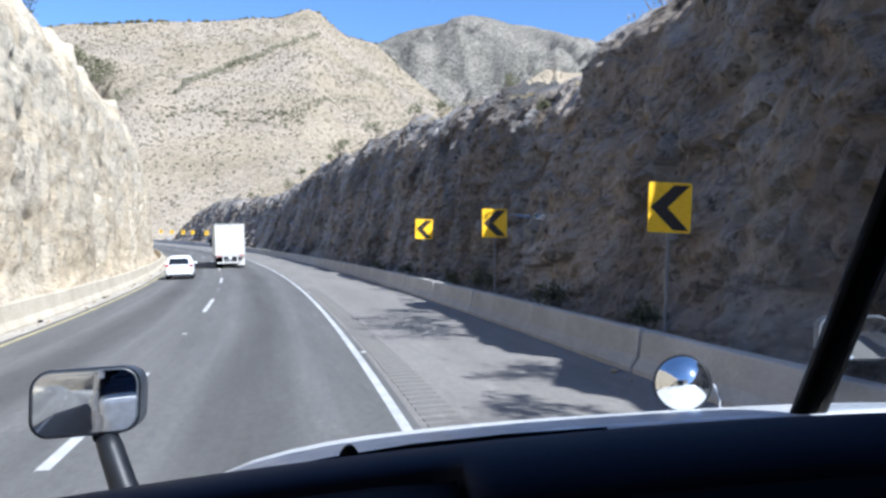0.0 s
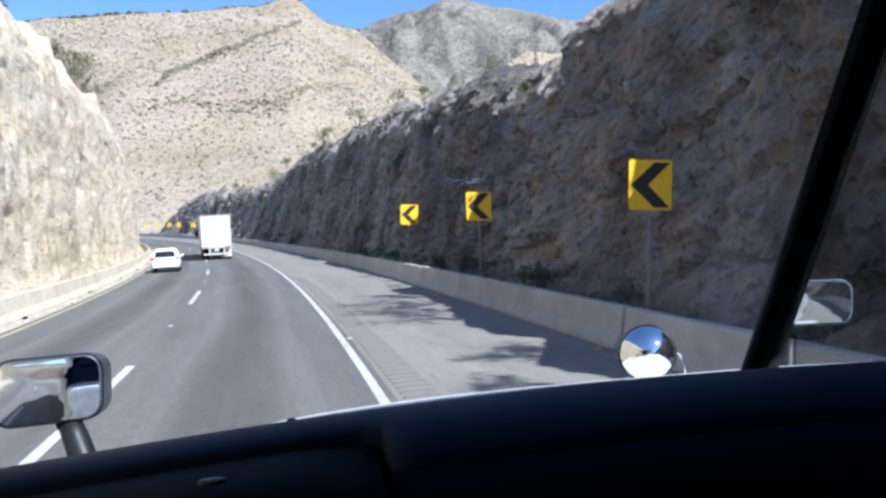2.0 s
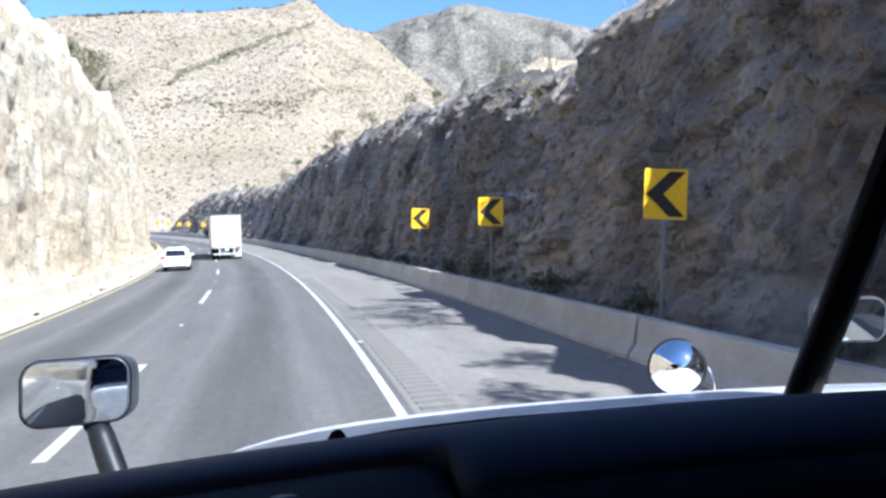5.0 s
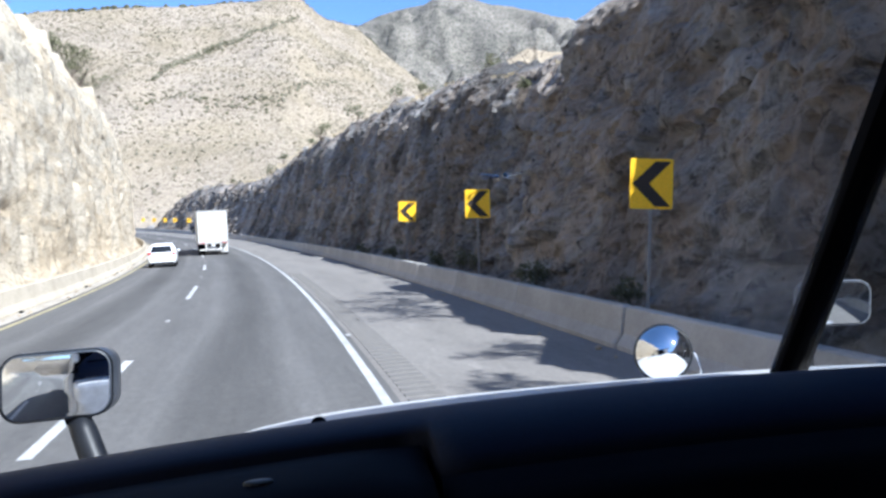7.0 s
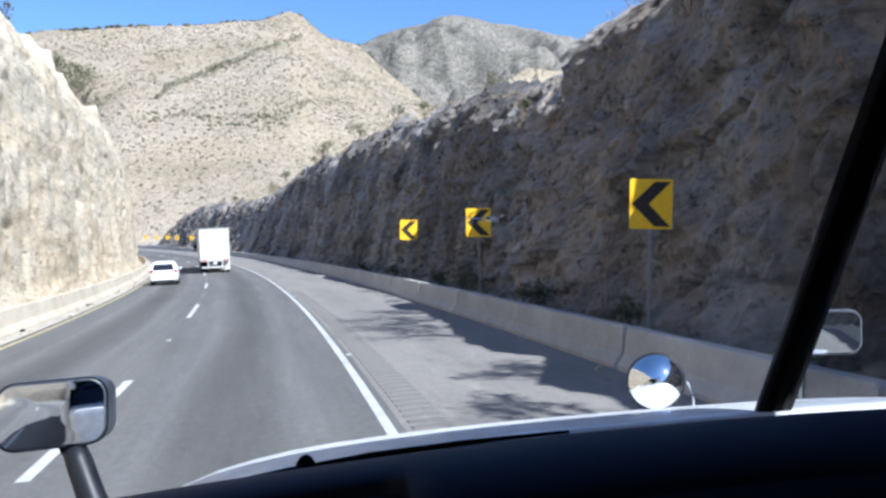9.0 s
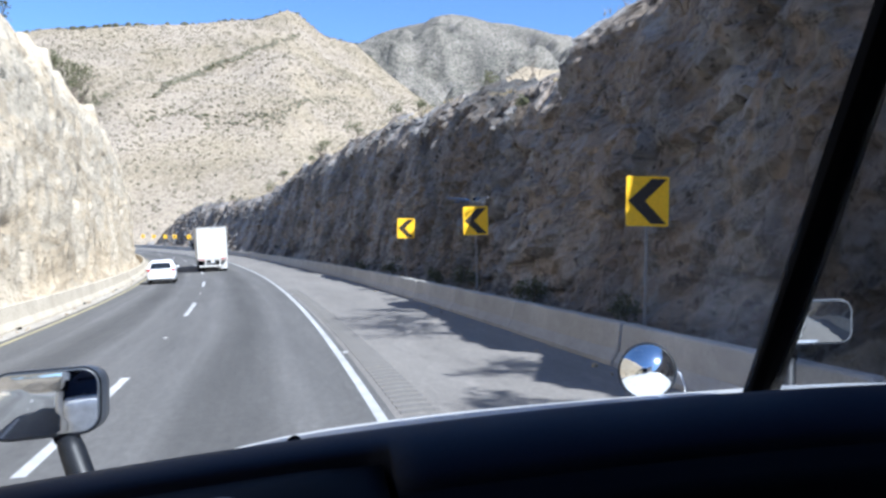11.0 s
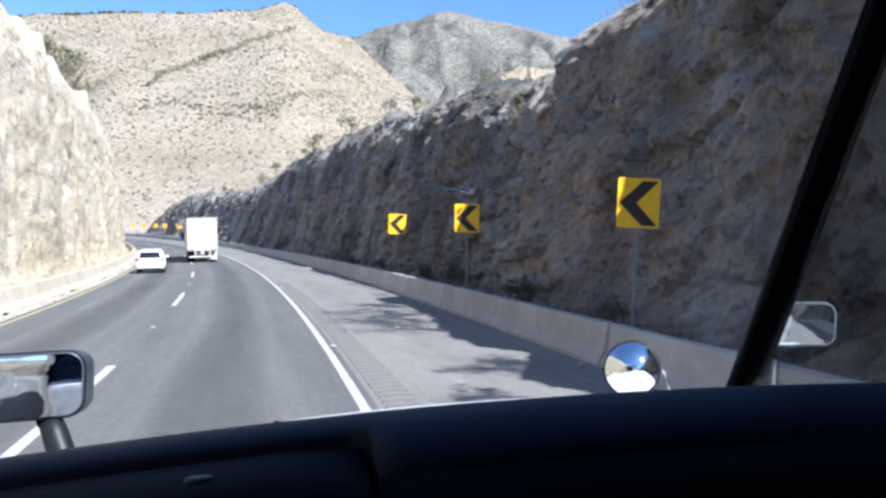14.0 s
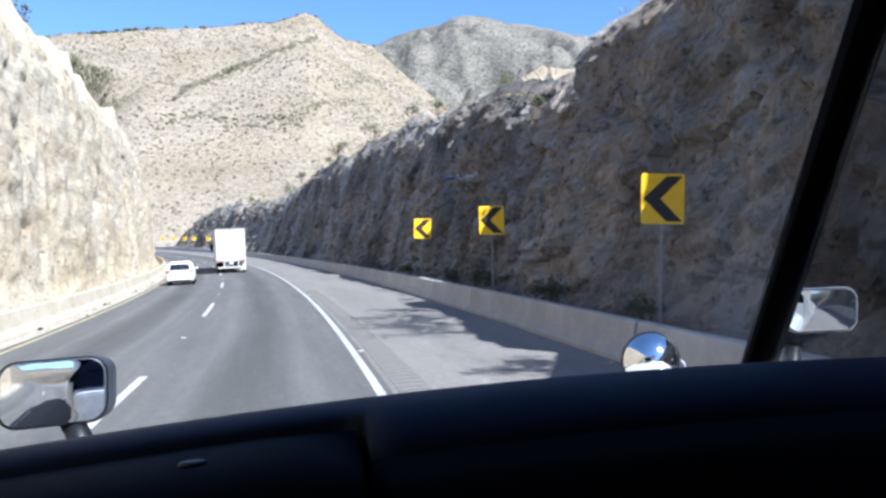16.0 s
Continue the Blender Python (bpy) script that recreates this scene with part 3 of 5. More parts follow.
# ---------------------------------------------------------------- the two rock faces
def face_bumps(s, h, side):
    """How far the rock stands out of its plane, in metres."""
    big = noise.fractal((s / 8, h / 9, side * 11), 0.8, 2.2, 4)
    rib = 0.4 - abs(noise.noise((s / 1.9, h / 15, side * 5 + 3)))
    groove = 0.4 - abs(noise.noise((s / 0.62, h / 11, side * 7 + 1)))
    wob = 0.6 * noise.noise((s / 1.5, h / 1.5, side * 13))
    fine = noise.fractal((s / 0.6, h / 0.6, side * 2), 0.6, 2.3, 5)
    pit = -max(0.0, noise.noise((s / 0.9, h / 1.1, side * 21 + 4)) - 0.36)
    hole = -max(0.0, noise.noise((s / 0.42, h / 0.5, side * 31 + 2)) - 0.40)
    if side > 0:
        # broken blocks at three sizes, each with a tilted face of its own and open joints between
        block = 0.0
        for k, (wide, tall, tilt, step, joint) in enumerate(((2.7, 2.0, 0.07, 0.13, 0.07), (1.25, 0.8, 0.12, 0.09, 0.08), (0.55, 0.36, 0.20, 0.05, 0.04))):
            a, b = s + wob * wide * 0.35, h - wob * tall * 0.3
            dist, pts = noise.voronoi((a / wide, b / tall, 3.1 + 2.7 * k))
            p = pts[0]
            block += (noise.cell(p * 7.31) - 0.5) * step
            block += (a - p.x * wide) * (noise.cell(p * 3.17) - 0.5) * tilt + (b - p.y * tall) * (noise.cell(p * 5.03) - 0.5) * tilt
            block -= joint * max(0.0, 1 - (dist[1] - dist[0]) * 9)
        # level beds that stand out over the hollow under them
        lift = h / 1.25 + 1.1 * noise.noise((s / 5, h / 5, 40)) + 0.3 * noise.noise((s / 1.2, h / 1.2, 44))
        ledge = (0.5 - lift % 1.0) * -0.24 * max(0.0, 0.2 + 1.4 * noise.noise((s / 7, h / 5, 51)))
        hollow = -max(0.0, noise.noise((s / 2.4, h / 2.0, 87)) - 0.34)
        return big * 0.55 + rib * 0.20 + groove * 0.08 + block + fine * 0.12 + pit * 0.8 + hole * 0.9 + ledge * 0.9 + hollow * 1.5
    pit = -max(0.0, noise.noise((s / 2.0, h / 1.0, 25)) - 0.36)
    hole = -max(0.0, noise.noise((s / 1.0, h / 0.45, 33)) - 0.40)
    fine = noise.fractal((s / 1.5, h / 0.6, 2), 0.6, 2.3, 5)
    dist, pts = noise.voronoi(((s + wob) / 1.7, (h + 1.3 * wob) / 0.8, 9.3))
    block = (noise.cell(pts[0] * 7.31) - 0.5) * 0.075
    drill = 0.05 * max(0.0, 0.14 - abs(noise.noise((s / 1.1, h / 26, 17.0)))) / 0.14
    slot = 0.10 * max(0.0, 0.05 - abs(noise.noise((s / 2.3, h / 40, 14.0)))) / 0.05
    return big * 0.38 + rib * 0.13 + groove * 0.02 + block * 0.6 + fine * 0.055 + pit * 0.6 + hole * 0.6 - slot * 0.8 - drill


def rock_face(name, side, crest, foot, lean, s_list, rows, material, label):
    verts, faces, kinds = [], [], []
    top_rows = 7
    n = rows + top_rows
    for s in s_list:
        calm = 1 - 0.8 * math.exp(-((s - 24.5) / 3.5) ** 2) if side > 0 else 1.0
        hgt = float(table(crest, s)) + 0.7 * calm * noise.fractal((s / 5, side * 4, 0), 0.8, 2, 4) + 0.35 * noise.noise((s / 1.3, side, 4))
        hgt = max(hgt, 0.15)
        # past the straight the outer face lies back and its ribs stand out further
        laid = float(smooth(98, 128, s)) if side > 0 else 0.0
        slope = lean + 0.13 * laid
        bench = 1.55 * math.exp(-((s - 31.5) / 8.5) ** 6) + 0.7 * math.exp(-((s - 58) / 9.0) ** 2)
        rim_out = (0.9 + 1.1 * noise.noise((s / 3.0, side * 6, 2))) * min(1.0, hgt / 5)
        for j in range(rows + 1):
            u = j / rows
            h = -0.5 + (hgt + 0.5) * u
            d = (face_bumps(s, h, side) + laid * 1.1 * (0.4 - abs(noise.noise((s / 2.6, h / 12, 71)))) + (0.75 * math.exp(-((s - 22.6) / 1.5) ** 2) if side > 0 else 0.0)) * min(1.0, 0.35 + hgt / 6) * (0.45 + 0.55 * min(1.0, 6 * (1 - u) + 0.25))
            foot_out = 0.5 * max(0.0, 1 - h / 1.4) ** 2
            o = foot + slope * max(h, 0) + rim_out * (max(0.0, u - 0.84) / 0.16) ** 1.6 - d - foot_out
            verts.append(road(s, side * o, h))
        for j in range(1, top_rows):
            w = j / (top_rows - 1)
            o = foot + slope * hgt + rim_out + 6.5 * w
            h = hgt + 0.45 * noise.fractal((s / 2.1, o / 2.1, side), 0.8, 2, 4) * (1 - 0.6 * w) + (bench * w * (1.9 - w) if side > 0 else 0.0) - 2.2 * w * w * (1 - 0.55 * min(1.0, bench))
            verts.append(road(s, side * o, h))
    cols = len(s_list)
    for i in range(cols - 1):
        for j in range(n - 1):
            a = i * n + j
            q = (a, a + n, a + n + 1, a + 1)
            faces.append(q if side < 0 else q[::-1])
            kinds.append(1 if j > rows else 0)
    me = mesh_of(name, verts, faces, material, False, [material, DIRT], kinds)
    me.polygons.foreach_set("use_smooth", np.full(len(me.polygons), side < 0, dtype=bool))
    return tagged(new(name, me), label, "rock face", kind="structure")


def steps(spans):
    out = []
    for a, b, d in spans:
        out += list(np.arange(a, b, d))
    return out


# the outer face carries its shade in the darker rock colour
rock_face("rock_face_outer", 1, CREST_R, 7.35, 0.24, steps([(-60, 0, 1.2), (0, 8, 0.5), (8, 60, 0.13), (60, 110, 0.26), (110, 222, 0.42)]), 80, ROCK_BROWN_SHADED,
          "rough brown limestone cutting, colour darkened for shade, blasted nearly upright")
rock_face("rock_face_inner", -1, CREST_L, 9.15, 0.085, steps([(-60, 14, 1.2), (14, 60, 0.18), (60, 110, 0.24), (110, 185, 0.8)]), 80, ROCK_PALE_LIT,
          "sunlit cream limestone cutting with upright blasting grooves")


def dirt_bank(name, rows, s_list, label, material):
    """Loose scree heaped against a face: offset and height of each row."""
    verts, faces = [], []
    n = len(rows)
    for s in s_list:
        for o, h in rows:
            k = noise.fractal((s / 2.2, o / 1.2, 5), 0.8, 2, 4)
            verts.append(road(s, o + 0.10 * k, h * (1 + 0.7 * noise.noise((s / 4, o, 9))) + 0.10 * k * min(1, h * 4)))
    for i in range(len(s_list) - 1):
        for j in range(n - 1):
            a = i * n + j
            faces.append((a, a + 1, a + n + 1, a + n))
    tagged(new(name, mesh_of(name, verts, faces, material, True)), label, "dirt bank", kind="structure")


dirt_bank("dirt_bank_inner", [(-8.2, 0.02), (-8.5, 0.12), (-8.8, 0.34), (-9.1, 0.62), (-9.5, 0.95), (-10.2, 1.2)], steps([(-40, 15, 1.0), (15, 110, 0.3), (110, 170, 1.0)]),
          "tan scree and dirt heaped behind the inner barrier", DIRT)
# outer rubble takes the same shade-darkened rock colour
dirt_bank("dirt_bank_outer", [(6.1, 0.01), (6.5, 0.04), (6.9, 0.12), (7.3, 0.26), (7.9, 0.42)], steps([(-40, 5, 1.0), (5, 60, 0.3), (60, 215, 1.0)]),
          "grey-brown rubble behind the outer barrier", ROCK_BROWN_SHADED)


# ---------------------------------------------------------------- barriers
def barrier_profile(h):
    return [(-0.30, -0.06), (0.30, -0.06), (0.30, 0.08), (0.17, 0.30 * h / 0.8), (0.10, h - 0.03), (0.07, h), (-0.07, h), (-0.10, h - 0.03), (-0.17, 0.30 * h / 0.8), (-0.30, 0.08)]


def barrier_mesh(length, h, seed, notch):
    rng = random.Random(seed)
    bm = bmesh.new()
    secs = []
    cuts = [0, 0.04] + [length * i / 7 for i in range(1, 7)] + [length - 0.04, length]
    for i, y in enumerate(cuts):
        pinch = notch if i in (0, len(cuts) - 1) else 0.0
        secs.append([(x * (1 - pinch * 2) + rng.uniform(-0.006, 0.006) * notch / 0.035, y - length / 2, z - (pinch if z > 0.1 else 0) + (rng.uniform(-0.012, 0.008) * notch / 0.035 if z > 0.2 else 0))
                     for x, z in barrier_profile(h)])
    loft(bm, secs)
    return bm


def barriers(offset, h, s0, s1, length, label, group):
    meshes = []
    for i in range(5):
        bm = barrier_mesh(length - (0.03 if offset > 0 else 0.008), h, i + int(offset * 10), 0.035 if offset > 0 else 0.006)
        me = bpy.data.meshes.new("road_barrier")
        bmesh.ops.recalc_face_normals(bm, faces=bm.faces)
        bm.to_mesh(me)
        bm.free()
        me.materials.append(CONCRETE if offset > 0 else CREAM_CONCRETE)
        meshes.append(me)
    rng = random.Random(7)
    s = s0
    i = 0
    while s < s1:
        p, p2 = road(s - length / 2, offset), road(s + length / 2, offset)
        mid = (p + p2) / 2
        d = (p2 - p).normalized()
        ob = new("road_barrier", meshes[rng.randrange(5)])
        rot = d.to_track_quat("Y", "Z").to_matrix().to_4x4()
        ob.matrix_world = Matrix.Translation(mid + Vector((0, 0, -0.004))) @ rot @ pose(rng.uniform(-0.012, 0.012), 0, 0, 0, -2.4 + rng.uniform(-0.5, 0.5), rng.uniform(-0.12, 0.12))
        tagged(ob, label, "barrier", group)
        s += length
        i += 1


barriers(5.88, 0.72, -55.9, 235, 6.0, "weathered grey concrete road barrier block at the foot of rock", "outer barrier blocks")
barriers(-8.05, 0.80, -54, 250, 9.5, "pale sunlit concrete road barrier block on the gutter", "inner barrier blocks")


# ---------------------------------------------------------------- chevron signs
def chevron_sign():
    sign = thing("chevron_sign", Matrix(), "yellow bend sign with a black chevron on a steel post", "road sign", "bend signs")
    w, h, z0 = 0.775, 0.89, 2.345
    bm = bmesh.new()
    prism(bm, [(x, z + z0 + h / 2) for x, z in rounded(w, h, 0.04, 3)], -0.006, 0.006)
    part("panel", bm, SIGN_YELLOW, sign, "yellow reflective panel")
    bm = bmesh.new()
    c = z0 + h / 2
    a, b, t = 0.35, 0.35, 0.285
    prism(bm, [(-a, c), (a - t, c + b + 0.05), (a, c + b + 0.05), (-a + t + 0.02, c), (a, c - b - 0.05), (a - t, c - b - 0.05)], -0.011, -0.0065)
    part("chevron", bm, SIGN_BLACK, sign, "black arrow pointing into the bend")
    bm = bmesh.new()
    box(bm, (-0.025, 0.012, -0.4), (0.025, 0.05, z0 + h - 0.08), 0.006)
    part("post", bm, POST_STEEL, sign)
    for z in (z0 + 0.2, z0 + h - 0.2):
        part("bracket", boxed((-0.3, 0.0065, z - 0.02), (0.3, 0.012, z + 0.02)), STEEL, sign)
    return sign


first_sign = chevron_sign()
SIGN_S = (13.6, 24.9, 36.5, 180.9, 193.6, 202.6, 212.3, 221.5)
SIGN_LEAN = (1.5, -1.0, 0.8, 0, -1.2, 1.4, 0.5, -0.8)
for i, (s, lean) in enumerate(zip(SIGN_S, SIGN_LEAN)):
    p = road(s, 6.42 if s < 150 else 6.7, 0)
    m = Matrix.Translation(p) @ pose(0, 0, 0, 0, lean, heading(s) - 8)
    if i == 0:
        first_sign.matrix_world = m
    else:
        copy_thing(first_sign, m)


# ---------------------------------------------------------------- the lorry that carries the view
# its parts lean with the bank of the road
LORRY = thing("truck", Matrix.Translation((0.65, 1.2, level(0.65, 1.2))), "white long-nosed truck standing in the outer lane, dark blue dashboard inside", "truck")
LORRY_BASE = Vector((0.65, 1.2, level(0.65, 1.2)))


def banked(bm):
    for v in bm.verts:
        x, y, z = v.co
        v.co = Vector((x, y, z + BANK * x)) - LORRY_BASE
    return bm


def cab(name, bm, material, parent=None, label="", smooth=False):
    return part(name, banked(bm), material, parent or LORRY, label, smooth)


def dash_top(x):
    return 2.016 - 0.05 * ((x - 0.6) / 1.05) ** 2


def dashboard():
    # the pad ends in a lip over the instruments and rolls down to the face beside them
    pad, face = [], []
    for x in [-0.78 + 0.965 * i / 20 for i in range(21)] + [0.19 + 1.57 * i / 34 for i in range(35)]:
        zt = dash_top(x)
        near = ([(1.172, 1.15), (1.172, zt - 0.016), (1.176, zt - 0.011), (1.187, zt - 0.006), (1.205, zt - 0.002)] if x < 0.188 else
                [(1.088, 1.15), (1.088, zt - 0.052), (1.105, zt - 0.034), (1.135, zt - 0.017), (1.175, zt - 0.005)])
        far = [(1.23, zt), (1.27, zt - 0.003), (1.33, zt - 0.021), (1.45, zt - 0.060), (1.60, zt - 0.115), (1.72, zt - 0.165), (1.78, zt - 0.24), (1.78, 1.15)]
        pad.append([(x, y, z) for y, z in near + far])
        if x > 0.188:
            face.append([(x, 0.97, 1.15), (x, 0.975, 1.62), (x, 0.99, zt - 0.22), (x, 1.01, zt - 0.15), (x, 1.045, zt - 0.096), (x, 1.086, zt - 0.054), (x, 1.086, 1.15)])
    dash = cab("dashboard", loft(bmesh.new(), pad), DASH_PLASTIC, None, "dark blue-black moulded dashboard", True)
    # the fall-off into shade below the pad is put into this colour
    cab("dash_face", loft(bmesh.new(), face), SHADED_PLASTIC, dash, "matt dashboard face, darkened in colour for shade", True)
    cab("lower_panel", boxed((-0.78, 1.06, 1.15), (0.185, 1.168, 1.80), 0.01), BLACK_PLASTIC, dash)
    # small dim badge set on the instrument hood
    zb = dash_top(-0.045) - 0.030
    secs = [[(-0.045 + k * 0.019 * math.cos(a), 1.088 + k * 0.008 * math.sin(a), zb + h + 0.12 * k * 0.008 * math.sin(a)) for a in [2 * math.pi * j / 20 for j in range(20)]] for h, k in ((-0.004, 1.0), (0.004, 1.0), (0.006, 0.85))]
    cab("badge", loft(bmesh.new(), secs), GREY_PLASTIC, dash, "small oval metal badge", True)
    # raised hood over the instruments with a squared end
    secs = []
    for i in range(24):
        x = -0.76 + 0.935 * i / 23
        zt = dash_top(x)
        k = 0.0 if i < 21 else (0.003, 0.009, 0.02)[i - 21]
        secs.append([(x, 1.02, zt - 0.26), (x, 0.985, zt - 0.19), (x, 0.975, zt - 0.125 - k), (x, 0.985, zt - 0.082 - k), (x, 1.015, zt - 0.048 - k), (x, 1.06, zt - 0.031 - k), (x, 1.12, zt - 0.024 - k), (x, 1.158, zt - 0.023 - k * 0.5), (x, 1.165, zt - 0.030), (x, 1.165, zt - 0.26)])
    cab("instrument_hood", loft(bmesh.new(), secs), SHADED_PLASTIC, dash, "dark blue instrument hood with a squared end, darkened for shade", True)
    # defroster slots
    for x in (-0.5, 0.45, 1.35):
        bm = boxed((x - 0.16, 1.66, dash_top(x) - 0.155), (x + 0.16, 1.69, dash_top(x) - 0.136), 0.004)
        cab("air_slot", bm, BLACK_PLASTIC, dash)


dashboard()


def bonnet():
    bm = bmesh.new()
    secs = []
    for i in range(27):
        y = 1.855 + 2.445 * i / 26
        f = (y - 2.0)
        top = 1.868 - 0.2165 * f - 0.08 * (f - 0.45) ** 2
        half = 1.20 - 0.06 * max(0, f)
        mid = 0.75 - 0.02 * max(0.0, f)
        row = []
        for j in range(25):
            u = -1 + 2 * j / 24
            x = mid + half * math.sin(u * math.pi / 2) if abs(u) < 1 else mid + half * u
            z = top - (0.16 if u < 0 else 0.035) * u * u - 0.10 * abs(u) ** 7 - 0.20 * max(0.0, -u - 0.35) ** 2
            row.append((x, y, z))
        row = [(mid - half, y, 0.75)] + row + [(mid + half, y, 0.75)]
        secs.append(row)
    loft(bm, secs)
    hood = cab("bonnet", bm, WHITE_PAINT, None, "glossy white curved bonnet", True)
    for xa, xb in ((-0.74, -0.42), (1.84, 2.16)):
        cab("cowl_side", boxed((xa - 0.06, 1.86, 0.80), (xb, 2.46, 1.64), 0.06, 3), WHITE_PAINT, hood)
        cab("fender", boxed((xa - 0.03, 2.47, 0.74), (xb, 3.50, 1.36), 0.10, 4), WHITE_PAINT, hood, "", True)
    bm = bmesh.new()
    box(bm, (0.05, 4.27, 0.78), (1.35, 4.36, 1.07), 0.03)
    cab("grille", bm, CHROME, hood)
    bm = bmesh.new()
    box(bm, (-0.35, 4.2, 0.40), (1.75, 4.5, 0.74), 0.06)
    cab("bumper", bm, WHITE_PAINT)
    # cowl panel at the windscreen's foot, the parked wiper on it and the cap of its pivot
    line = ((-0.17, 1.770), (-0.15, 1.822), (-0.12, 1.832), (0.02, 1.843), (0.20, 1.856), (0.42, 1.866), (0.66, 1.870), (1.00, 1.862), (1.20, 1.850))
    secs = [[(x, 1.785, z - 0.16), (x, 1.785, z - 0.012), (x, 1.80, z - 0.002), (x, 1.835, z), (x, 1.85, z - 0.008), (x, 1.85, z - 0.16)] for x, z in line]
    cab("cowl_panel", loft(bmesh.new(), secs), BLACK_PLASTIC, None, "black cowl panel under the windscreen", True)
    bm = bmesh.new()
    tube(bm, [(-0.16, 1.83, 1.830), (0.02, 1.84, 1.847), (0.2, 1.85, 1.860), (0.42, 1.85, 1.870), (0.66, 1.84, 1.874)], [0.004, 0.007, 0.008, 0.006, 0.004], 8)
    wiper = cab("wiper", bm, BLACK_PLASTIC, None, "parked black windscreen wiper", True)
    secs = [[(0.054 + r * math.cos(2 * math.pi * k / 18), 1.812 + r * math.sin(2 * math.pi * k / 18), 1.838 + z) for k in range(18)]
            for r, z in ((0.025, 0.0), (0.024, 0.016), (0.020, 0.030), (0.013, 0.041), (0.006, 0.046))]
    cab("pivot_cap", loft(bmesh.new(), secs), BLACK_PLASTIC, wiper, "domed cap of the wiper pivot", True)


bonnet()


def shell():
    # white cab: floor, doors, back, roof
    x0, x1 = -0.80, 1.78
    cab("cab_floor", boxed((x0, -0.75, 0.95), (x1, 1.80, 1.05), 0.02), BLACK_PLASTIC)
    cab("cab_back", boxed((x0, -0.85, 0.95), (x1, -0.77, 2.79), 0.02), BLACK_PLASTIC, None, "dark trimmed rear cab wall")
    cab("cab_roof", boxed((x0, -0.85, 2.80), (x1, 1.34, 2.88), 0.03), WHITE_PAINT)
    cab("roof_lining", boxed((x0 + 0.04, -0.76, 2.775), (x1 - 0.04, 1.32, 2.797), 0.008), BLACK_PLASTIC)
    for name, xa, xb in (("door", x0 - 0.05, x0), ("door", x1, x1 + 0.05)):
        sill = 2.005 if xa < 0 else 1.90
        door = cab(name, boxed((xa, -0.75, 0.95), (xb, 1.95, sill), 0.015), WHITE_PAINT, None, "white truck door")
        inner = (xb, xb + 0.012) if xa < 0 else (xa - 0.012, xa)
        cab("door_trim", boxed((inner[0], -0.74, 0.97), (inner[1], 1.94, sill + 0.02), 0.003), BLACK_PLASTIC, door)
        cab("window_frame", boxed((xa, -0.75, 1.72), (xb, 0.15, 2.79), 0.01), BLACK_PLASTIC, door)
    cab("sleeper", boxed((x0 - 0.05, -3.1, 0.95), (x1 + 0.05, -0.86, 2.95), 0.06, 3), WHITE_PAINT, None, "white sleeper cabin")
    for xa, xb in ((x0 - 0.062, x0 - 0.052), (x1 + 0.052, x1 + 0.062)):
        cab("door_post", boxed((xa, -0.84, 1.73), (xb, 0.16, 2.79), 0.003), WHITE_PAINT)
    # windscreen pillars
    for base, top in (((-0.80, 2.02, 1.72), (-0.76, 1.36, 2.80)), ((1.222, 1.979, 1.72), (1.216, 1.36, 2.80))):
        bm = bmesh.new()
        b, t = Vector(base), Vector(top)
        secs = []
        for w in (0, 0.33, 0.66, 1.0):
            c = b.lerp(t, w)
            hw = 0.041 - 0.003 * w
            secs.append([tuple(c + Vector(d)) for d in ((-hw, -0.012, 0), (-hw * 0.5, -0.024, 0), (hw * 0.5, -0.024, 0), (hw, -0.012, 0), (hw * 0.7, 0.024, 0), (-hw, 0.024, 0))])
        loft(bm, secs)
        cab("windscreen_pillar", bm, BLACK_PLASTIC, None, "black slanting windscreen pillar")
    # windscreen, with the stone chip
    bm = bmesh.new()
    vs = [bm.verts.new(p) for p in ((-0.78, 2.03, 1.76), (1.20, 1.965, 1.76), (1.20, 1.385, 2.77), (-0.74, 1.38, 2.77))]
    bm.faces.new(vs)
    screen = cab("windscreen", bm, CLEAR_PANE, None, "clear windscreen with a small stone chip")
    screen.visible_shadow = False
    bm = bmesh.new()
    up = lambda x, y, z: bm.verts.new((x, y - 0.004, z))
    bm.faces.new([up(0.5, 1.985, 1.76), up(1.16, 1.966, 1.76), up(1.16, 1.938, 1.812), up(0.5, 1.966, 1.795)])
    band = cab("dotted_band", bm, DOT_BAND, screen, "band of small black dots along the glass")
    band.visible_shadow = False
    bm = bmesh.new()
    c = Vector((0.403, 1.60, 2.390 - BANK * 0.403))
    for a, l in ((8, 0.045), (-10, 0.032), (172, 0.05), (188, 0.036), (60, 0.014), (240, 0.012), (30, 0.02)):
        d = Vector((math.cos(radians(a)), -0.45 * math.sin(radians(a)), 0.85 * math.sin(radians(a))))
        tube(bm, [c + d * 0.004, c + d * l * 0.6, c + d * l], [0.0016, 0.0012, 0.0004], 5)
    cab("stone_chip", bm, CHROME, screen, "star-shaped stone chip")
    # smoked passenger glass
    bm = bmesh.new()
    vs = [bm.verts.new(p) for p in ((1.216, 1.985, 1.70), (1.72, 0.12, 1.70), (1.72, 0.12, 2.78), (1.216, 1.385, 2.78))]
    bm.faces.new(vs)
    cab("side_window", bm, TINT_PANE, None, "smoked passenger window")
    # wound-up glass in the driver's door
    bm = bmesh.new()
    bm.faces.new([bm.verts.new(p) for p in ((-0.83, 0.15, 1.95), (-0.83, 1.95, 1.95), (-0.83, 1.42, 2.77), (-0.83, 0.15, 2.77))])
    glass = cab("side_window", bm, DOOR_PANE, None, "clear driver's door window mirroring the bright sky")
    glass.visible_shadow = False


shell()


def turned(bm, m):
    bmesh.ops.transform(bm, matrix=m, verts=bm.verts)
    return bm


